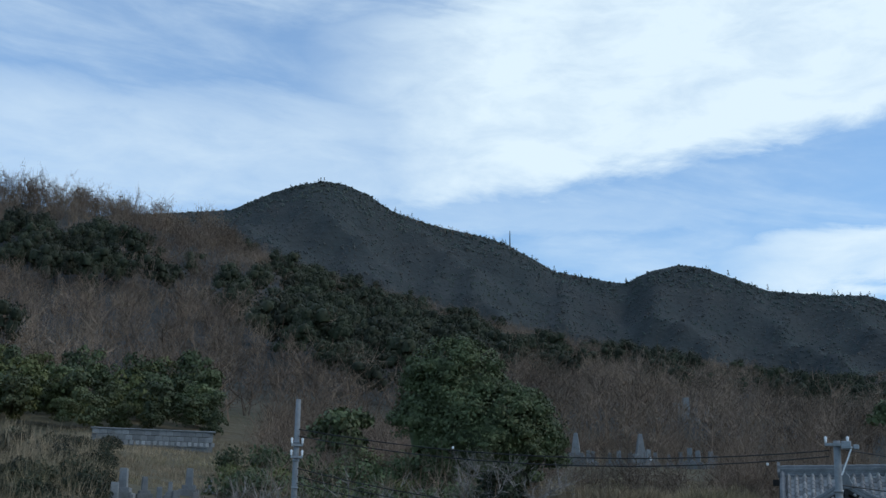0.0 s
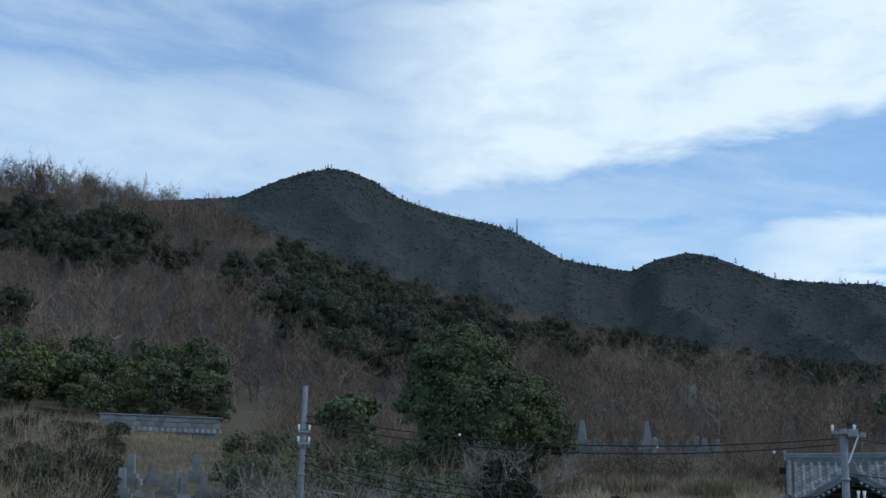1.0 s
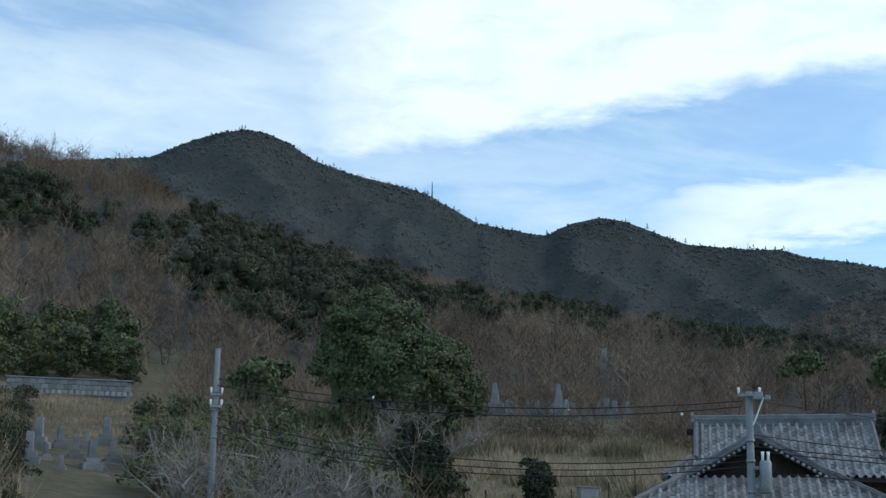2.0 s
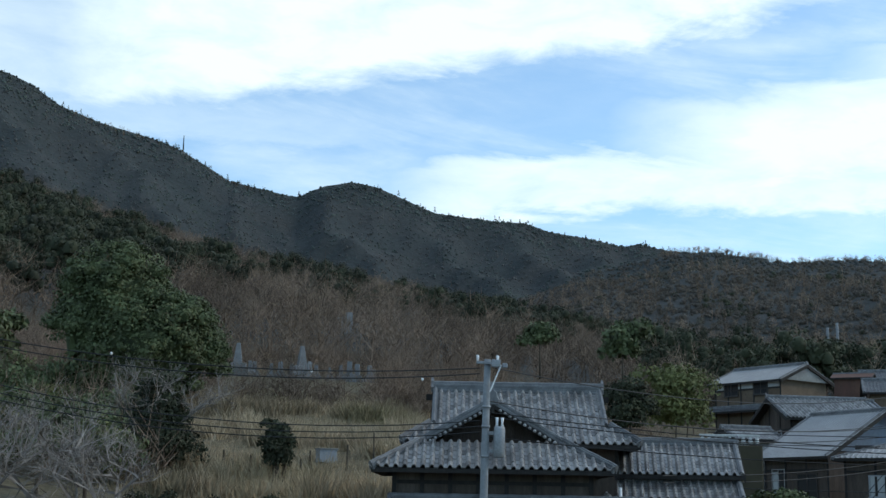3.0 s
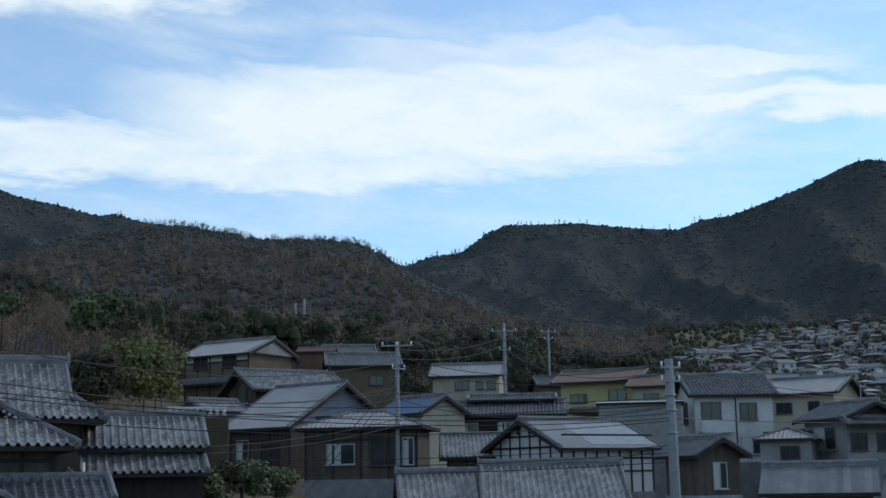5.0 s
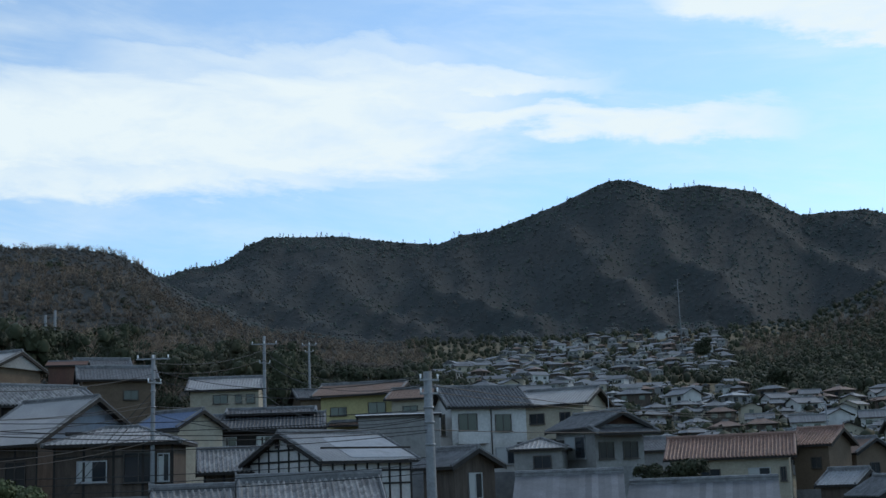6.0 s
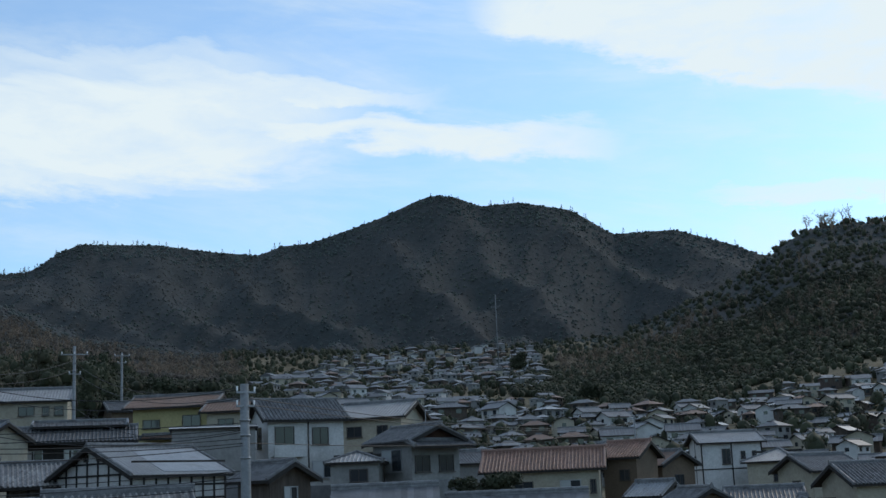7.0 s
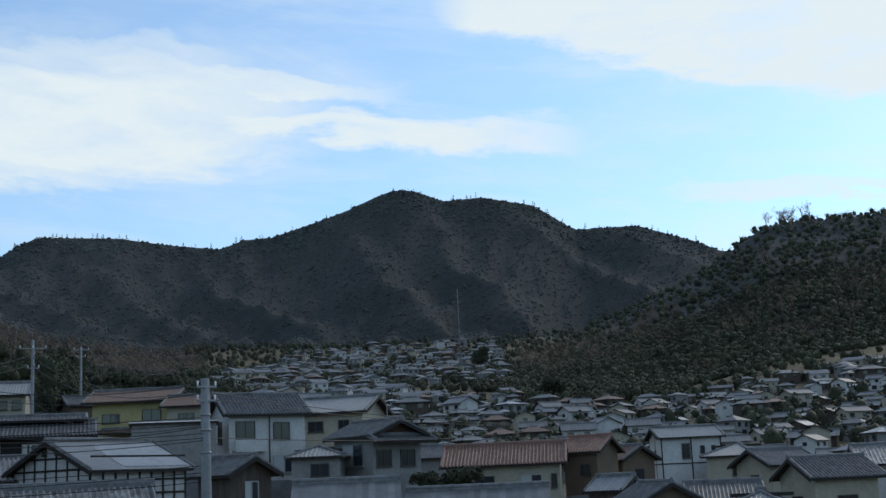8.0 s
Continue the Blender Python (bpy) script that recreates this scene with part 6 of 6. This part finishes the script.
tree("bamboo_clump", 25.5, 74, "yellow-green feathery bamboo clump behind the old house", [("foliage", leafy_tree(71, 5.6, 2.6, 7000, 0.15, 20), "leaf_yellow")], "leaf", [([(0, 0, -1.5), (0.2, 0, 3)], [0.06, 0.03]), ([(0.5, 0, -1.5), (0.9, 0, 3)], [0.06, 0.03])], z=rise(2.1, 74))
tree("evergreen_shrub", 23.6, 70, "dark rounded evergreen shrub behind the old house", [("foliage", leafy_tree(72, 4.6, 1.8, 4800, 0.15, 15), "leaf_dark")], "leaf", [([(0, 0, -1.5), (0, 0, 2)], [0.1, 0.05])], z=rise(2.2, 70))
for az0, D, e, h0, s in ((23.3, 120, 6.5, 5.6, 73), (19.6, 128, 6.8, 4.4, 74), (-4.6, 88, 5.6, 4.8, 75), (60.0, 84, -0.8, 3.0, 76), (58.7, 86, -0.6, 2.4, 77), (31.4, 55, -0.9, 2.0, 78), (29.9, 52, -0.8, 2.3, 79), (28.2, 50, -1.0, 2.1, 80), (47.6, 180, 3.6, 7.0, 81), (45.8, 190, 3.8, 6.5, 82), (64.6, 420, 3.6, 11, 83), (61.3, 520, 5.2, 10, 84)):
    tree("evergreen_tree", az0, D, "dark green bushy evergreen tree beside the houses", [("foliage", leafy_tree(s, h0, h0 * 0.5, 3000, h0 * 0.055, 14), "leaf" if s in (73, 74, 75, 78, 79, 80) else "leaf_dark")], "leaf", [([(0, 0, -1.5), (0, 0, h0 * 0.6)], [0.12, 0.05])], z=rise(e, D) - 0.28 * h0)

SHRUB = [leafy_tree(100 + s, 1.9, 1.3, 460, 0.14, 8) for s in range(5)]
az, r = rng.uniform(-9.5, 2.8, 210), rng.uniform(53, 88, 210)
grow("olive_scrub", SHRUB, az[:120], r[:120], "leaf", rng, 0.7, 1.35, "olive-green scrub around the graveyard", "bushes")
grow("pale_scrub", SHRUB, az[120:], r[120:], "leaf_yellow", rng, 0.6, 1.15, "pale yellow-green scrub before the great tree", "bushes")
az, r = rng.uniform(-9, 2.5, 50), rng.uniform(52, 84, 50)
grow("grey_brush", [bare_tree(190 + s, 1.9, 1.3, 150, 0.02) for s in range(4)], az, r, "twig", rng, 0.8, 1.5, "leafless brush around the graveyard", "bushes")
az, r = rng.uniform(-24, -10.2, 150), rng.uniform(104, 132, 150)
BAMBOO = [leafy_tree(110 + s, 5.0, 1.5, 900, 0.20, 14) for s in range(5)]
grow("bamboo_grove", BAMBOO, az[:95], r[:95], "leaf", rng, 0.6, 1.25, "green bamboo grove behind the stone wall", "bamboo", 0.3)
grow("pale_bamboo", BAMBOO, az[95:], r[95:], "leaf_yellow", rng, 0.6, 1.2, "paler yellow-green bamboo in the grove", "bamboo", 0.9)
REED = [tuft(120 + s, 2.0, 60, 0.9, 0.022) for s in range(5)]
az, r = rng.uniform(-23, -14.6, 760), rng.uniform(50, 92, 760)
keep = (az < -15.2) | (r < 58)
grow("rank_weeds", SHRUB, az[:260], r[:260], "leaf_dark", rng, 0.4, 0.95, "green weeds among the tall dry grass", "weeds")
grow("tall_dry_grass", REED, az[keep][:360], r[keep][:360], "drygrass", rng, 0.6, 1.2, "tall tawny dry grass beside the graveyard", "grass")
GRASS = [tuft(130 + s, 0.45, 40, 0.8, 0.024) for s in range(5)]
CLUMP = [tuft(210 + s, 1.15, 90, 0.6, 0.04) for s in range(6)]
az, r = patch(rng, 900, 2.5, 16, 51, 84)
keep = wave(r * np.sin(np.radians(az)), r * np.cos(np.radians(az)), 5, 21) > 0.0
grow("straw_clumps", CLUMP, az[keep], r[keep], "drygrass", rng, 0.6, 1.25, "bright straw-coloured clumps of tall withered grass in the field", "grass")
az, r = patch(rng, 45, 1.5, 15.5, 44, 48)
grow("field_edge_weeds", SHRUB, az, r, "leaf_dark", rng, 0.25, 0.55, "dark green weeds along the lower edge of the dry field", "weeds")
az, r = patch(rng, 5200, -16, 15.5, 50, 110)
keep = ((az > 1.0) & (r < 98)) | ((az < -8) & (r > 74))
grow("dry_field_grass", GRASS, az[keep], r[keep], "drygrass", rng, 0.6, 1.3, "dry straw-coloured grass of the fallow field", "grass")
BRUSH = [bare_tree(140 + s, 1.8, 1.1, 120, 0.018) for s in range(5)]
az, r = patch(rng, 800, -8, 24, 84, 128)
keep = ~((az > 5.0) & (az < 12.6) & (r > 92) & (r < 116))
az, r = az[keep], r[keep]
grow("bare_scrub", BRUSH, az, r, "twig", rng, 0.8, 1.7, "leafless brown scrub at the hill's foot", "bushes")
az, r = patch(rng, 230, 26, 50, 112, 180)
grow("village_scrub", SHRUB, az, r, "leaf_dark", rng, 0.7, 1.6, "dark bushes between the houses and the wood", "bushes")
az, r = patch(rng, 3000, 48, 82, 190, 830)
grow("town_trees", [far_crown(150 + s, 1.7, 30, 0.17, 0.8, 0.66, 0.8) for s in range(6)], az, r, "leaf_dark", rng, 0.8, 2.1, "dark garden trees and hedges between the town's houses", "trees")
az, r = patch(rng, 7000, 61, 84, 395, 640)
keep = (r > np.interp(az, [62, 64, 67, 70, 84], [480, 400, 400, 450, 510]))
grow("slope_trees", [far_crown(160 + s, 2.0, 34, 0.17, 0.6, 0.66, 0.5) for s in range(7)], az[keep], r[keep], "leaf_dark", rng, 1.1, 2.0, "dark trees on the slope of the hill above the town", "trees")


# ---- small things in the field ----
def in_field(az, D, dz=0.0):
    return bearing(az, D, float(ground_z(np.array([az]), np.array([float(D)]))[0]) + dz)


p = in_field(10.1, 62)
box = thing("feed_box", pose(p.x, p.y, p.z, 0, 0, 8), "weathered pale box standing in the dry field", "box")
part("side", boxes_mesh("side", [(-0.45, -0.3, 0, 0.45, 0.3, 0.62)], M["metal"], 0.02), box)
part("lid", boxes_mesh("lid", [(-0.5, -0.35, 0.62, 0.5, 0.35, 0.68)], M["greywall"], 0.01), box)
for az0, D, h0 in ((5.6, 57, 1.1), (5.95, 58, 0.6), (9.0, 57, 0.9), (11.0, 60, 1.2), (12.2, 63, 1.4), (6.8, 58, 0.8), (9.4, 61, 0.7)):
    p = in_field(az0, D, -0.2)
    tagged(new("stake", tube_mesh("stake", [(p.x, p.y, p.z), (p.x + random.uniform(-0.06, 0.06), p.y, p.z + h0 + 0.2)], [0.05, 0.04], M["bark"], 6)), "dark weathered wooden stake in the dry field", "stake", "stakes in the field")
# a white balustrade above the lane
p = bearing(27.9, 66, rise(2.75, 66))
rail = thing("balustrade", pose(p.x, p.y, p.z, 0, 0, -20), "white concrete balustrade on a stone bank", "balustrade")
part("bank", boxes_mesh("bank", [(-1.6, -0.2, -3.0, 1.6, 0.6, 0.0)], M["earth"], 0.05), rail)
part("top_rail", boxes_mesh("top_rail", [(-1.5, -0.08, 0.42, 1.5, 0.08, 0.54)], M["plaster"], 0.015), rail)
for i in range(9):
    part("baluster", tube_mesh("baluster", [(-1.35 + i * 0.34, 0, 0), (-1.35 + i * 0.34, 0, 0.2), (-1.35 + i * 0.34, 0, 0.42)], [0.07, 0.11, 0.07], M["plaster"], 8), rail)
